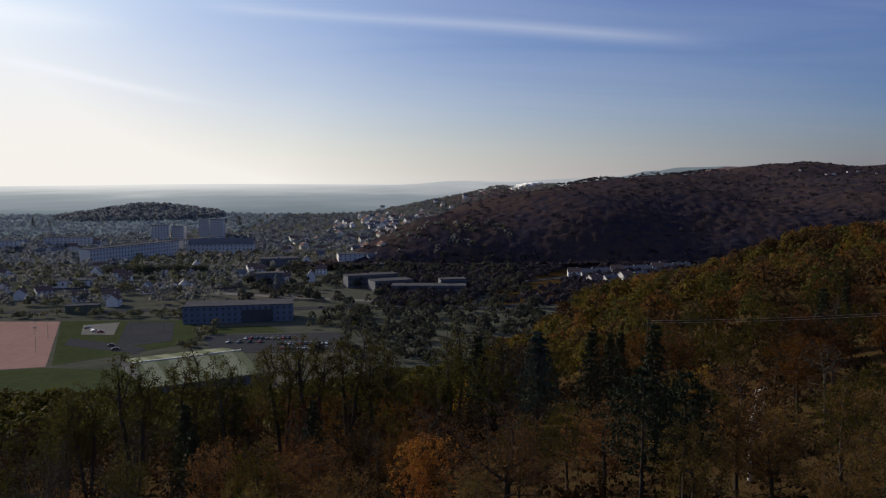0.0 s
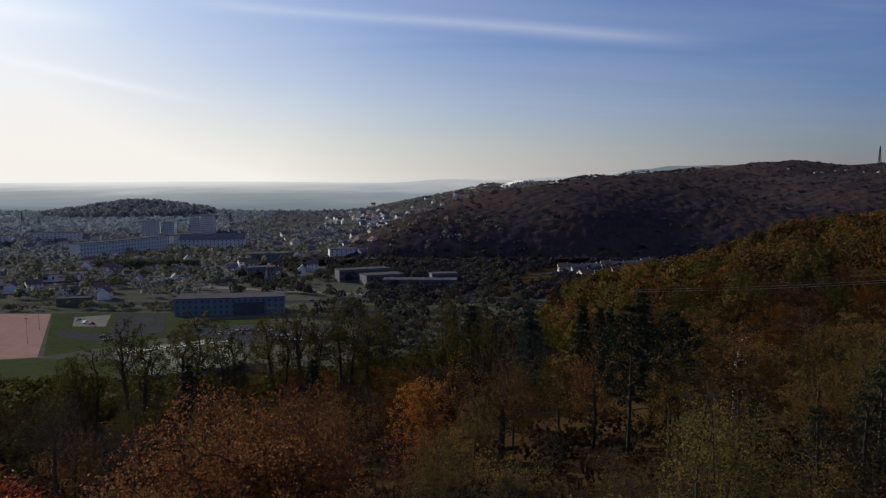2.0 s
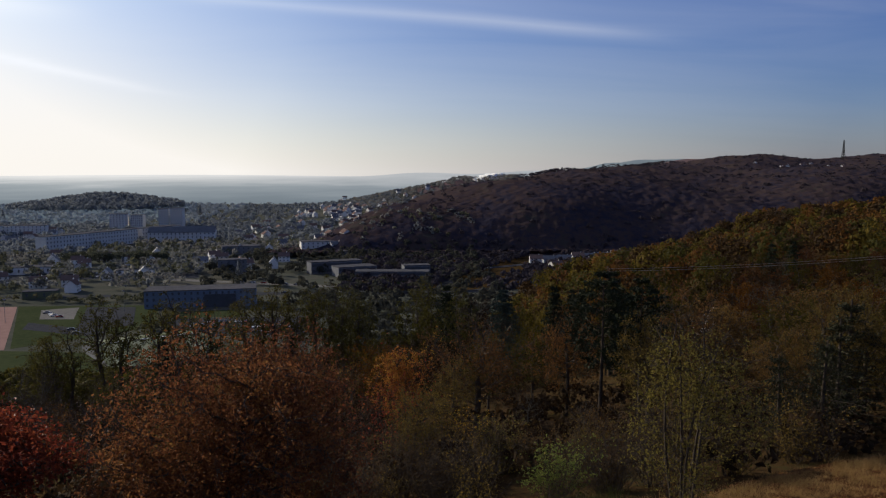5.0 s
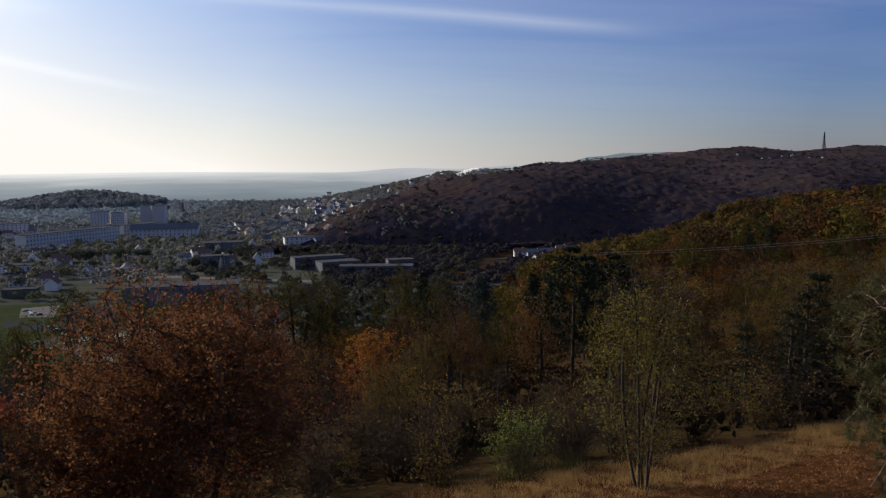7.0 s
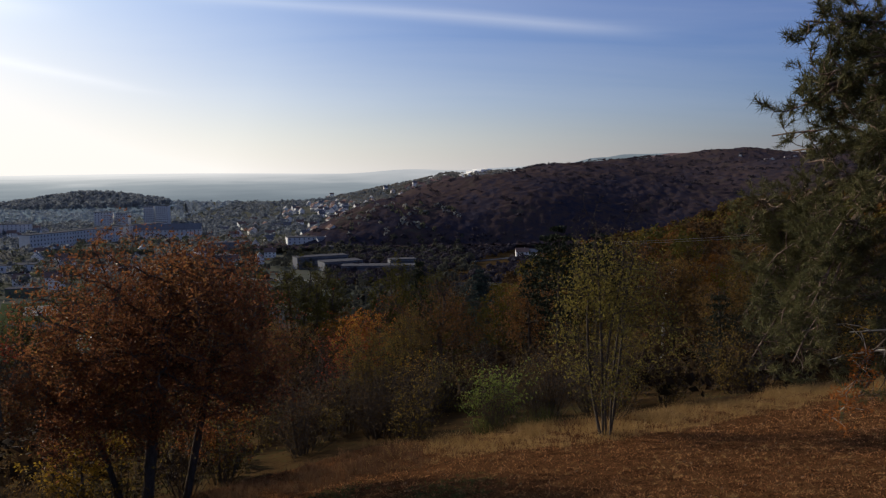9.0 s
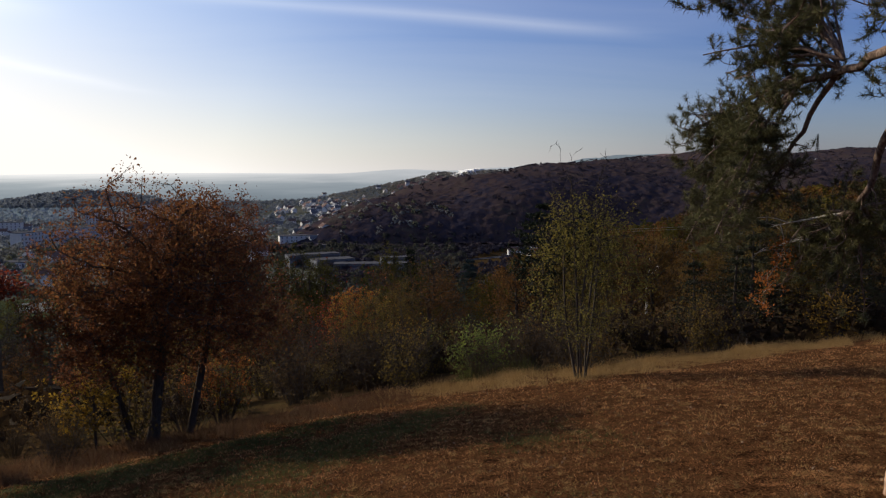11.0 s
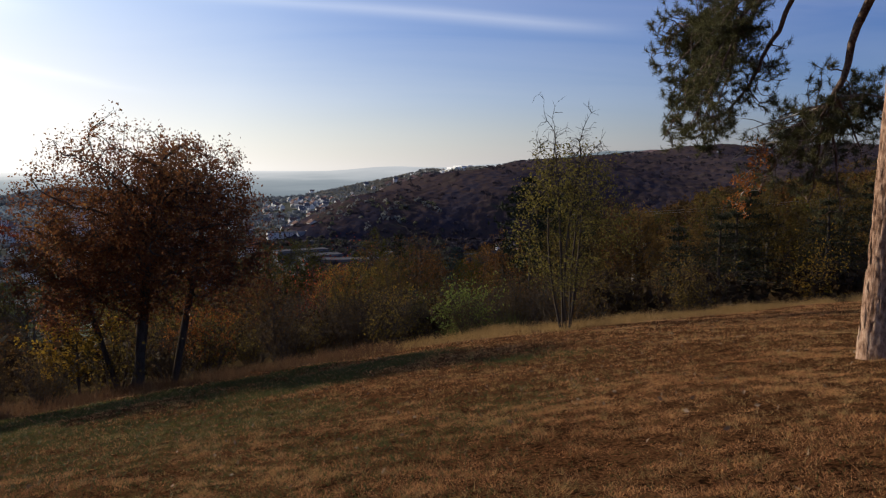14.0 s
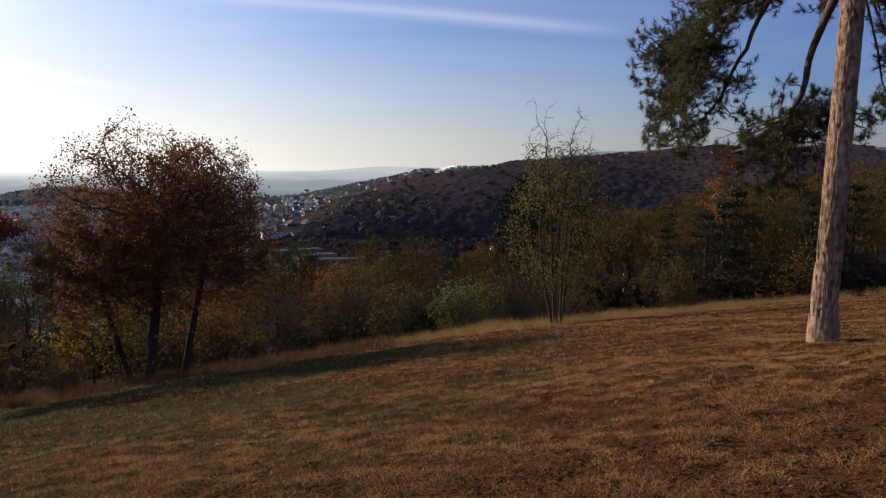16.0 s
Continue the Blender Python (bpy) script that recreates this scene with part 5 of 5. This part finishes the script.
gb = Geo()
box(gb, 2, 22, -11.9, -11.1, 0, 8.5)
part("entrance", gb, GLASS_DARK, blue)
# school: flat blocks at several levels
for i, (x, y, w, d, h, turn) in enumerate(((-22, 668, 34, 18, 8, 22), (10, 640, 60, 16, 7, -4), (-40, 690, 46, 14, 10, 22), (30, 655, 22, 12, 10, 10))):
    shell("school_building", "flat-roofed grey school block with window bands", "building", vpose(x, y, turn), w, d, h, WALL_GREY, ROOF_FLAT, floors=2, band=True, group="school blocks")
# long factory-like block, stepped in three lengths
for x, y, w, turn in ((-352, 905, 60, 62), (-322, 965, 75, 62), (-285, 1035, 70, 62)):
    shell("long_building", "long pale four-storey building with rows of windows", "building", vpose(x, y, turn), w, 16, 17, WALL_CREAM, ROOF_FLAT, floors=4, bays=int(w / 4.2), group="long block")
shell("long_building", "old stone mill with a steep slate roof", "building", vpose(-245, 1000, 4), 80, 15, 13, WALL_CREAM, ROOF_SLATE, 6.5, 0.5, 3, 16)
# apartment towers
for x, y, w, h, turn in ((-398, 1238, 26, 23, 10), (-372, 1246, 18, 21, 0), (-331, 1240, 15, 31, 8), (-309, 1234, 18, 32, 0)):
    shell("apartment_tower", "pale concrete apartment tower, ten storeys", "building", vpose(x, y, turn), w, 16, h, WALL_CREAM, ROOF_FLAT, floors=int(h / 3.2), bays=6, group="apartment towers")
# the white building on the ridge
for x, y, w, h in ((244, 1902, 40, 7), (260, 1905, 40, 9), (276, 1905, 40, 9), (291, 1908, 40, 10), (307, 1908, 40, 9)):
    shell("hospital_building", "white modern building on the ridge crest", "building", vpose(x, y, -64, 0.5), w, 14, h, WALL_BRIGHT, WALL_BRIGHT, floors=2, bays=5, group="ridge building")
# houses: kinds, then copies
HOUSES = []
for i, (w, d, h, rg, wall, roof, label) in enumerate(((11, 8.5, 5.6, 3.4, WALL_WHITE, ROOF_TILE, "white rendered house with a brown tiled roof"), (12, 9, 5.4, 3.2, WALL_CREAM, ROOF_TILE, "cream house with a brown tiled roof"),
                                                      (10, 8, 5.8, 4.0, WALL_WHITE, ROOF_SLATE, "white house with a slate roof"), (14, 9, 3.6, 3.2, WALL_CREAM, ROOF_SLATE, "low cream house with a slate roof"))):
    x, y = ((-258, 612), (-300, 640), (-60, 1400), (-90, 1430))[i]
    HOUSES.append(shell("house", label, "house", vpose(x, y, i * 40), w, d, h, wall, roof, rg, 0.4, 2, 3, group="town houses", chimney=True))
spots = []


def house_at(x, y, turn, kind):
    for a, b in spots:
        if (a - x) ** 2 + (b - y) ** 2 < 15 ** 2:
            return
    spots.append((x, y))
    copy_thing(HOUSES[kind], vpose(x, y, turn))


for _ in range(105):                                   # the hillside estate
    x, y = rng.normal(-55, 62), rng.normal(1450, 110)
    if -150 < x < 30 + (y - 1300) * 0.3 and y > 1250:
        house_at(x, y, rng.choice([20, 35, 110, 125]), int(rng.integers(4)))
for _ in range(34):                                    # upper estate
    x, y = rng.normal(140, 110), rng.normal(1990, 130)
    if x < 130:
        house_at(x, y, rng.choice([10, 100]), int(rng.integers(3)))
for _ in range(110):                                   # town, left
    x, y = rng.uniform(-640, -150), rng.uniform(590, 1230)
    if (-420 < x < -190 and 840 < y < 1260) or (x > -0.25 * y and y > 700) or x < -0.66 * y:
        continue
    house_at(x, y, rng.choice([5, 15, 95, 105]), int(rng.integers(4)))
for _ in range(60):
    x, y = rng.uniform(-200, -20), rng.uniform(720, 1280)
    house_at(x, y, rng.choice([5, 25, 95, 115]), int(rng.integers(4)))
for i in range(9):                                     # terrace below the ridge
    house_at(150 + i * 15.5, 742 + i * 7, -4, 3 if i % 3 else 1)
for i in range(4):
    house_at(158 + i * 17, 690 + i * 12, 24, 1 + 2 * (i % 2))
for x, y in ((640, 1420), (840, 1585), (862, 1600), (900, 1610), (935, 1640), (980, 1650), (800, 1620), (1020, 1660)):
    house_at(x * 0.93, y * 0.93, x % 90, int(x) % 3)
for x, y, w, d, h, mt in ((-330, 590, 26, 10, 4, WALL_GREY), (-236, 563, 22, 10, 5, ROOF_GREEN), (-300, 700, 34, 18, 6, WALL_WHITE), (-430, 640, 46, 22, 7, WALL_CREAM), (-210, 690, 30, 12, 4, WALL_WHITE), (-128, 690, 24, 14, 12, WALL_GREY),
                          (-150, 860, 40, 20, 8, WALL_GREY), (-60, 850, 50, 18, 7, WALL_CREAM), (-20, 820, 44, 16, 6, WALL_GREY), (-470, 760, 40, 20, 7, WALL_CREAM), (-520, 900, 60, 24, 8, WALL_WHITE), (-560, 1050, 70, 14, 14, WALL_CREAM), (-480, 1100, 60, 14, 15, WALL_CREAM)):
    shell("town_building", "flat-roofed town building with plain walls", "building", vpose(x, y, 12), w, d, h, mt, ROOF_FLAT, floors=max(1, int(h / 3.4)), bays=max(3, int(w / 5)), group="town buildings")

# town trees
geo = Geo()
p = scatter(1500, -130, 330, 1500, 2040, lambda x, y: (x > -40 - (y - 1500) * 0.1) & (height(x, y) > -68))
hs_ = np.array(spots)
p = p[[((hs_[:, 0] - q[0]) ** 2 + (hs_[:, 1] - 8 - q[1]) ** 2).min() > 13 ** 2 for q in p]]
crowns(geo, rng, p, rng.uniform(4.5, 7.0, len(p)), rng.uniform(3.0, 5.0, len(p)), 26, 0.3, 0.3)
stuff("woodland", geo, LEAF_TOWN_HAZED, "hazed grey-green trees on the slope below the white building", "wood")
geo = Geo()


def among(x, y):
    busy = (height(x, y) < -40) & (x < 0.05 * y + 60) & (x > -0.72 * y)
    for a, b, r in ((-118, 527, 40), (-104, 388, 42), (-58, 640, 30), (-22, 668, 26), (10, 640, 34), (-352, 905, 34), (-322, 965, 36), (-285, 1035, 36), (-245, 1000, 34), (-350, 1238, 60), (-85, 455, 44)):
        busy &= (x - a) ** 2 + (y - b) ** 2 > r * r
    busy &= ~((y < 560) & (x < -95)) & ~((y < 590) & (x < -60)) & (y > 400)
    return busy


p = np.concatenate([scatter(7600, -900, 140, 400, 1300, among), scatter(2600, -1100, 140, 1300, 1930, among)])
hs = np.array(spots)
# these trees take the dark ridge leaves to paint in the shade there
shade = scatter(1900, -30, 330, 560, 830, lambda x, y: (height(x, y) < -66) & ((x - 40 - (y - 560) * 0.55) ** 2 > 300) & (x > -40 + (y - 560) * 0.1))
shade = shade[[((hs[:, 0] - q[0]) ** 2 + (hs[:, 1] - q[1]) ** 2).min() > 12 ** 2 for q in shade]]
geo_off = Geo()
crowns(geo_off, rng, shade, rng.uniform(2.6, 4.6, len(shade)), rng.uniform(2.6, 4.6, len(shade)), 26, 0.36, 0.3)
stuff("town_trees", geo_off, LEAF_RIDGE_HAZED, "trees along the foot of the ridge, darkened for its shade", "trees")
near_house = np.array([((hs[:, 0] - q[0]) ** 2 + (hs[:, 1] + 9 - q[1] - 0) ** 2).min() < 18 ** 2 for q in p])
p = p[~near_house]
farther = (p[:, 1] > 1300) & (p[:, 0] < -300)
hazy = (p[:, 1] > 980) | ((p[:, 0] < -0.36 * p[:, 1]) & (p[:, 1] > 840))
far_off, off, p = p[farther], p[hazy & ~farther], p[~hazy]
geo_off = Geo()
crowns(geo_off, rng, far_off, rng.uniform(4, 7, len(far_off)), rng.uniform(3.0, 5.6, len(far_off)), 18, 0.42, 0.3)
stuff("town_trees", geo_off, LEAF_FAR_HAZED, "pale hazy trees on the plain", "trees")
green = np.concatenate([scatter(26, -300, -200, 536, 553, lambda x, y: x < 0), scatter(30, -200, -150, 534, 553, lambda x, y: x < 0), scatter(26, -70, -30, 488, 556, lambda x, y: x < 0), scatter(14, -132, -122, 430, 500, lambda x, y: x < 0), scatter(22, -300, -200, 360, 372, lambda x, y: x < 0)])
geo_off = Geo()
crowns(geo_off, rng, green, rng.uniform(1.8, 3.4, len(green)), rng.uniform(2.0, 3.6, len(green)), 40, 0.3, 0.3)
stuff("town_trees", geo_off, LEAF_OLIVE, "small green and brown trees beside the sports grounds", "trees")
vale = p[(p[:, 0] > -150) & (p[:, 1] < 830)]
p = p[~((p[:, 0] > -150) & (p[:, 1] < 830))]
geo_off = Geo()
crowns(geo_off, rng, vale, rng.uniform(2.6, 5.0, len(vale)), rng.uniform(3.0, 6.0, len(vale)), 28, 0.36, 0.3)
stuff("town_trees", geo_off, LEAF_VALE, "dark olive and brown trees on the valley floor", "trees")
olive = p[::3]
p = p[np.arange(len(p)) % 3 > 0]
geo_off = Geo()
crowns(geo_off, rng, olive, rng.uniform(2.6, 5.0, len(olive)), rng.uniform(3.0, 6.0, len(olive)), 28, 0.36, 0.3)
stuff("town_trees", geo_off, LEAF_OLIVE, "olive and yellowing trees between the town's houses", "trees")
crowns(geo, rng, p, rng.uniform(2.6, 5.0, len(p)), rng.uniform(3.0, 5.6, len(p)), 26, 0.36, 0.3)
geo_off = Geo()
crowns(geo_off, rng, off, rng.uniform(3, 5.6, len(off)), rng.uniform(3.0, 5.6, len(off)), 22, 0.4, 0.3)
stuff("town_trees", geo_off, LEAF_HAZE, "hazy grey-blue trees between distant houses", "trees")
stuff("town_trees", geo, LEAF_TOWN_HAZED, "hazed grey-green and brown trees between the town's houses", "trees")
geo = Geo()
p = np.array([(x, 765 + rng.normal(0, 3), -80) for x in np.linspace(-300, -205, 30)] + [(x, 770 + rng.normal(0, 3), -80) for x in np.linspace(-300, -205, 30)])
crowns(geo, rng, p, rng.uniform(3, 4, len(p)), rng.uniform(6, 7.5, len(p)), 70, 0.25)
stuff("tree_row", geo, LEAF_OLIVE, "dense row of yellow-brown trees in the town", "trees")
conifer("conifer", "single tall dark conifer among the houses", 51, 26, 2, 8, 0.4, LEAF_HAZE, BARK_DARK, 16, 9, 14, 1.6, 0.3, m=vpose(-330, 1480), group="town conifers")
for x, y, s in ((-720, 1500, 0.9), (-700, 1300, 0.8), (-680, 1480, 0.7), (-230, 720, 0.5), (-118, 668, 0.6)):
    copy_thing(bpy.data.objects["conifer"], vpose(x, y, 30) @ Matrix.Diagonal((s, s, s, 1)))

CREST = conifer("conifer", "dark conifer on the far ridge's skyline", 52, 13, 1, 3.2, 0.25, LEAF_RIDGE_HAZED, BARK_DARK, 10, 7, 10, 0.9, 0.25, m=vpose(800, 1600), group="skyline conifers")
for k in range(16):
    copy_thing(CREST, vpose(690 + k * 19 + rng.normal(0, 6), 1590 + rng.normal(0, 25), k * 50) @ Matrix.Diagonal((1, 1, rng.uniform(0.6, 1.15), 1)))

# ---- vehicles ----


def car(paint, m, tint):
    root = thing("car", tint + " parked car on asphalt", "car", "parked cars", m=m)
    bd = Geo()
    prof = [(-2.1, 0.35), (-2.15, 0.75), (-1.5, 0.92), (-1.0, 0.95), (1.75, 0.95), (2.1, 0.85), (2.15, 0.35)]
    v = [(x, s * 0.86, z) for s in (-1, 1) for x, z in prof]
    bd.add(v, [(6, 5, 4, 3, 2, 1, 0), (7, 8, 9, 10, 11, 12, 13)])
    bd.add(v, [(i, (i + 1) % 7, (i + 1) % 7 + 7, i + 7) for i in range(7)])
    part("body", bd, paint, root)
    cb = Geo()
    prof = [(-1.05, 0.95), (-0.4, 1.45), (1.05, 1.45), (1.7, 0.95)]
    v = [(x, s * (0.8 if z < 1 else 0.66), z + 0.003) for s in (-1, 1) for x, z in prof]
    cb.add(v, [(3, 2, 1, 0), (4, 5, 6, 7), (0, 1, 5, 4), (1, 2, 6, 5), (2, 3, 7, 6)])
    part("cabin", cb, GLASS_DARK, root)
    wh = Geo()
    a = np.arange(10) * 2 * np.pi / 10
    v = np.concatenate([np.stack([np.cos(a) * 0.32, np.full(10, s), np.sin(a) * 0.32], 1) for s in (-0.1, 0.1)])
    wh.add(v, [(i, (i + 1) % 10, (i + 1) % 10 + 10, i + 10) for i in range(10)])
    wh.add(v, [tuple(range(9, -1, -1)), tuple(range(10, 20))])
    me = wh.mesh("wheel", RUBBER)
    for x in (-1.35, 1.35):
        for s in (-0.8, 0.8):
            part("wheel", me, None, root).location = (x, s, 0.32)
    return root


CARS = [car(PAINTS[i], vpose(-108 + i * 6, 452, 80, 0.14), ("white", "grey", "dark", "red")[i]) for i in range(4)]
lot = [(-100 + i * 3.1, 462, 85) for i in range(9)] + [(-78 + i * 3.0, 446, 85) for i in range(10)] + [(-74 + i * 3.0, 434, 85) for i in range(9)] + [(-207, 500, 15), (-203, 496, 100), (-199, 490, 40), (-194, 486, 20), (-172, 446, 10), (-166, 436, 20)]
lot += [(-300 + i * 3.4, 690, 88) for i in range(22)] + [(-290 + i * 3.4, 672, 88) for i in range(18)] + [(-70 + i * 14, 572, 2) for i in range(6)] + [(70, 684, 30), (54, 600, 80), (100, 706, 28)] + [(-110 + i * 9, 632 - i * 4, -20) for i in range(7)]
for i, (x, y, turn) in enumerate(lot):
    copy_thing(CARS[(i * 7 + i // 3) % 4], vpose(x, y, turn + rng.normal(0, 3), 0.15))

# ---- mast, wires, lamp posts ----
mast = thing("radio_mast", "tall lattice radio mast on the far ridge", "mast", m=vpose(1014, 1650))
MZ = 50
for sx, sy in ((-1, -1), (1, -1), (1, 1), (-1, 1)):
    gm = Geo()
    tube(gm, [(sx * 4, sy * 4, -1), (sx * 1.6, sy * 1.6, 25), (sx * 0.4, sy * 0.4, MZ)], [0.7, 0.6, 0.4], 5)
    part("leg", gm, RUBBER, mast)
for k in range(12):
    gm = Geo()
    z = 2 + k * 3.8
    r = np.interp(z, [0, 25, MZ], [4, 1.6, 0.4])
    tube(gm, [(-r, -r, z), (r, -r, z + 2.5), (r, r, z), (-r, r, z + 2.5), (-r, -r, z)], [0.25] * 5, 4)
    part("brace", gm, RUBBER, mast)
for k, dz in enumerate((0.0, 0.3)):
    gm = Geo()
    t = np.linspace(0, 1, 24)[:, None]
    line = np.array([(29.5, 102, -5.0 + dz)]) * (1 - t) + np.array([(100, 92, 1.4 + dz)]) * t - np.array([[0, 0, 1.2]]) * (4 * t * (1 - t))
    tube(gm, line, np.full(24, 0.014), 4)
    tagged(new("power_line", gm.mesh("power_line", STEEL)), "thin steel overhead wire above the slope trees", "wire", "overhead wires")
for x, y in ((29.5, 102), (100, 92)):
    pole = thing("utility_pole", "wooden utility pole among slope trees", "pole", "overhead wires", m=at(x, y))
    gm = Geo()
    zt = (-4.3 if x < 50 else 2.1) - hz(x, y)
    tube(gm, [(0, 0, -0.5), (0, 0, zt)], [0.12, 0.08], 8)
    part("post", gm, BARK_GREY, pole)
    gm = Geo()
    box(gm, -0.6, 0.6, -0.06, 0.06, zt - 0.9, zt - 0.78)
    part("crossarm", gm, BARK_GREY, pole)
for x, y in ((-218, 470), (-206, 430), (-250, 520), (-160, 500)):
    lamp = thing("floodlight_pole", "thin steel floodlight pole beside the pitch", "lamp", "floodlights", m=vpose(x, y))
    gm = Geo()
    tube(gm, [(0, 0, -0.3), (0, 0, 14)], [0.14, 0.08], 6)
    part("post", gm, STEEL, lamp)
    gm = Geo()
    box(gm, -0.9, 0.9, -0.2, 0.2, 13.7, 14.3)
    part("lamp_head", gm, STEEL, lamp)

# ---- grass and fallen leaves ----


def blades(geo, pts, h, w, lean, rg):
    n = len(pts)
    a = rg.uniform(0, 2 * np.pi, n)
    side = np.stack([np.cos(a), np.sin(a), np.zeros(n)], 1) * np.broadcast_to(w, n)[:, None]
    tip = pts + np.stack([rg.normal(0, lean, n), rg.normal(0, lean, n), np.ones(n)], 1) * (h * rg.uniform(0.5, 1.25, n))[:, None]
    v = np.stack([pts - side, pts + side, tip], 1).reshape(-1, 3)
    geo.add(v, np.arange(3 * n).reshape(-1, 3))


def field(n, x0, x1, y0, y1, keep):
    x, y = rng.uniform(x0, x1, n), y0 + (y1 - y0) * rng.random(n)
    ok = keep(x, y)
    x, y = x[ok], y[ok]
    return np.stack([x, y, height(x, y) - 0.01], 1)


def uneven(x, y):
    """Where the sward is thick (+) and thin (-): tussocks of a hand to a pace across."""
    a = np.sin(x * 5.1 + 2 * np.sin(y * 3.3)) * np.sin(y * 4.7 + 2 * np.sin(x * 2.9))
    b = np.sin(x * 11.3 + 2.2 * np.sin(y * 7.1 + x)) * np.sin(y * 12.7 + 2 * np.sin(x * 6.3))
    return 0.6 * a + 0.6 * b + 0.2 * np.sin(x * 1.7 + np.sin(y * 1.1) * 2) * np.sin(y * 1.9 + x * 0.6)


def seen(x, y, k, least):
    return (y < edge(x)) & (np.abs(x - 2) < 0.72 * (y + 6)) & (rng.random(len(x)) < np.clip(k / (y + 6) ** 2, least, 1))


geo = Geo()
p = field(1500000, -16, 34, -1, 32, lambda x, y: seen(x, y, 110, 0.09) & (uneven(x, y) > rng.normal(-0.05, 0.28, len(x))))
blades(geo, p, (0.024 + 0.0013 * p[:, 1]) * (0.8 + 0.7 * np.clip(uneven(p[:, 0], p[:, 1]), 0, 1)), 0.003 + 0.00032 * p[:, 1], 1.1, rng)
p = field(420000, -6, 9, -1.6, 8.5, lambda x, y: seen(x, y, 150, 0.05) & (uneven(x, y) > rng.normal(0.0, 0.3, len(x))))
blades(geo, p, 0.032 * (0.8 + 0.7 * np.clip(uneven(p[:, 0], p[:, 1]), 0, 1)), 0.0028, 1.2, rng)
stuff("short_grass", geo, GRASS_SHORT, "short dry brown meadow grass", "grass")
geo = Geo()
p = field(32000, -10, 18, -1.5, 22, lambda x, y: seen(x, y, 75, 0.12) & (uneven(x + 3, y) > 0.1))
p = np.repeat(p, 13, 0)
p[:, :2] += rng.normal(0, 0.03, (len(p), 2))
blades(geo, p, 0.055 + 0.0008 * p[:, 1], 0.0028 + 0.00025 * p[:, 1], 0.9, rng)
p = field(1100000, -14, 22, -1, 26, lambda x, y: seen(x, y, 40, 0.03) & (uneven(x * 0.7 + 5, y * 0.7) > rng.normal(0.45, 0.25, len(x))))
blades(geo, p, 0.05 + 0.0018 * p[:, 1], 0.0022 + 0.0003 * p[:, 1], 1.6, rng)
stuff("straw", geo, GRASS_TALL, "pale flattened straw and tufts over the meadow", "grass")
# left of x = 3 the grass colour carries the oaks' shade
for name_, mat_, label_, keep_ in (("tall_grass", GRASS_TALL, "tall straw-coloured grass along the meadow's edge", lambda x: x > 3.0), ("russet_grass", GRASS_SHADE_BROWN, "dead russet grass, darkened for the oaks' shade, along the meadow's lower edge", lambda x: x < 3.0)):
    geo = Geo()
    p = field(520000, -16, 46, 15, 40, lambda x, y: keep_(x + rng.normal(0, 1.5, len(x))) & (y > edge(x) - 0.3) & (y < edge(x) + 4.5) & (np.abs(x - 1) < 0.62 * (y + 6)) & (np.sin(x * 2.3 + 2 * np.sin(y * 1.3)) * np.sin(y * 2.1 + np.sin(x)) + 0.5 * np.sin(x * 6 + y * 3) > rng.normal(-0.1, 0.4, len(x))))
    blades(geo, p, (0.11 + 0.13 * smooth((p[:, 1] - edge(p[:, 0])) / 2.5)) * (1 + 0.5 * (np.sin(p[:, 0] * 1.9) * np.sin(p[:, 0] * 0.6 + p[:, 1]) > 0.1)), 0.008, 0.45, rng)
    clump = field(6000, -14, 40, 16, 38, lambda x, y: keep_(x) & (y > edge(x) - 0.6) & (y < edge(x) + 4.5))
    clump = np.repeat(clump[rng.integers(0, len(clump), 170)], 34, 0)
    clump[:, :2] += rng.normal(0, 0.16, (len(clump), 2))
    blades(geo, clump, 0.42, 0.008, 0.45, rng)
    stuff(name_, geo, mat_, label_, "grass")
geo = Geo()
p = field(340000, -13, 12, -1, 25, lambda x, y: (y < edge(x) - 1) & (np.abs(x - 1) < 0.62 * (y + 6)) & (np.sin(x * 0.7 + 1.2 * np.sin(y * 0.5)) * np.sin(y * 0.45 - x * 0.3) + 0.16 * (5 - x) + 0.03 * (9 - y) * (x < 6) + 0.5 * uneven(x - 4, y) > rng.normal(0.7, 0.25, len(x))))
blades(geo, p, 0.04 + 0.002 * p[:, 1], 0.004 + 0.0005 * p[:, 1], 0.9, rng)
stuff("green_grass", geo, GRASS_GREEN, "low olive-green grass in patches of the meadow", "grass")
geo = Geo()
c = np.repeat(np.array([(6.4 + a, 29.8 + b, 0) for a, b in ((0, 0), (0.5, 0.3), (-0.4, 0.2), (0.9, -0.1), (1.6, 0.1), (-0.8, -0.1), (2.1, 0.3))]), 60, 0)
c[:, :2] += rng.normal(0, 0.18, (len(c), 2))
c[:, 2] = height(c[:, 0], c[:, 1])
blades(geo, c, 0.75, 0.014, 0.25, rng)
stuff("green_grass_clump", geo, GRASS_GREEN, "clump of fresh green reedy grass", "grass")
geo = Geo()
p = field(2600, -14, 26, -1, 30, lambda x, y: (y < edge(x)) & (np.abs(x - 1) < 0.6 * (y + 6)))
p[:, 2] += 0.035
leaves(geo, p, 0.07, rng)
stuff("fallen_leaves", geo, FALLEN, "pale fallen leaves scattered over the meadow", "leaves")
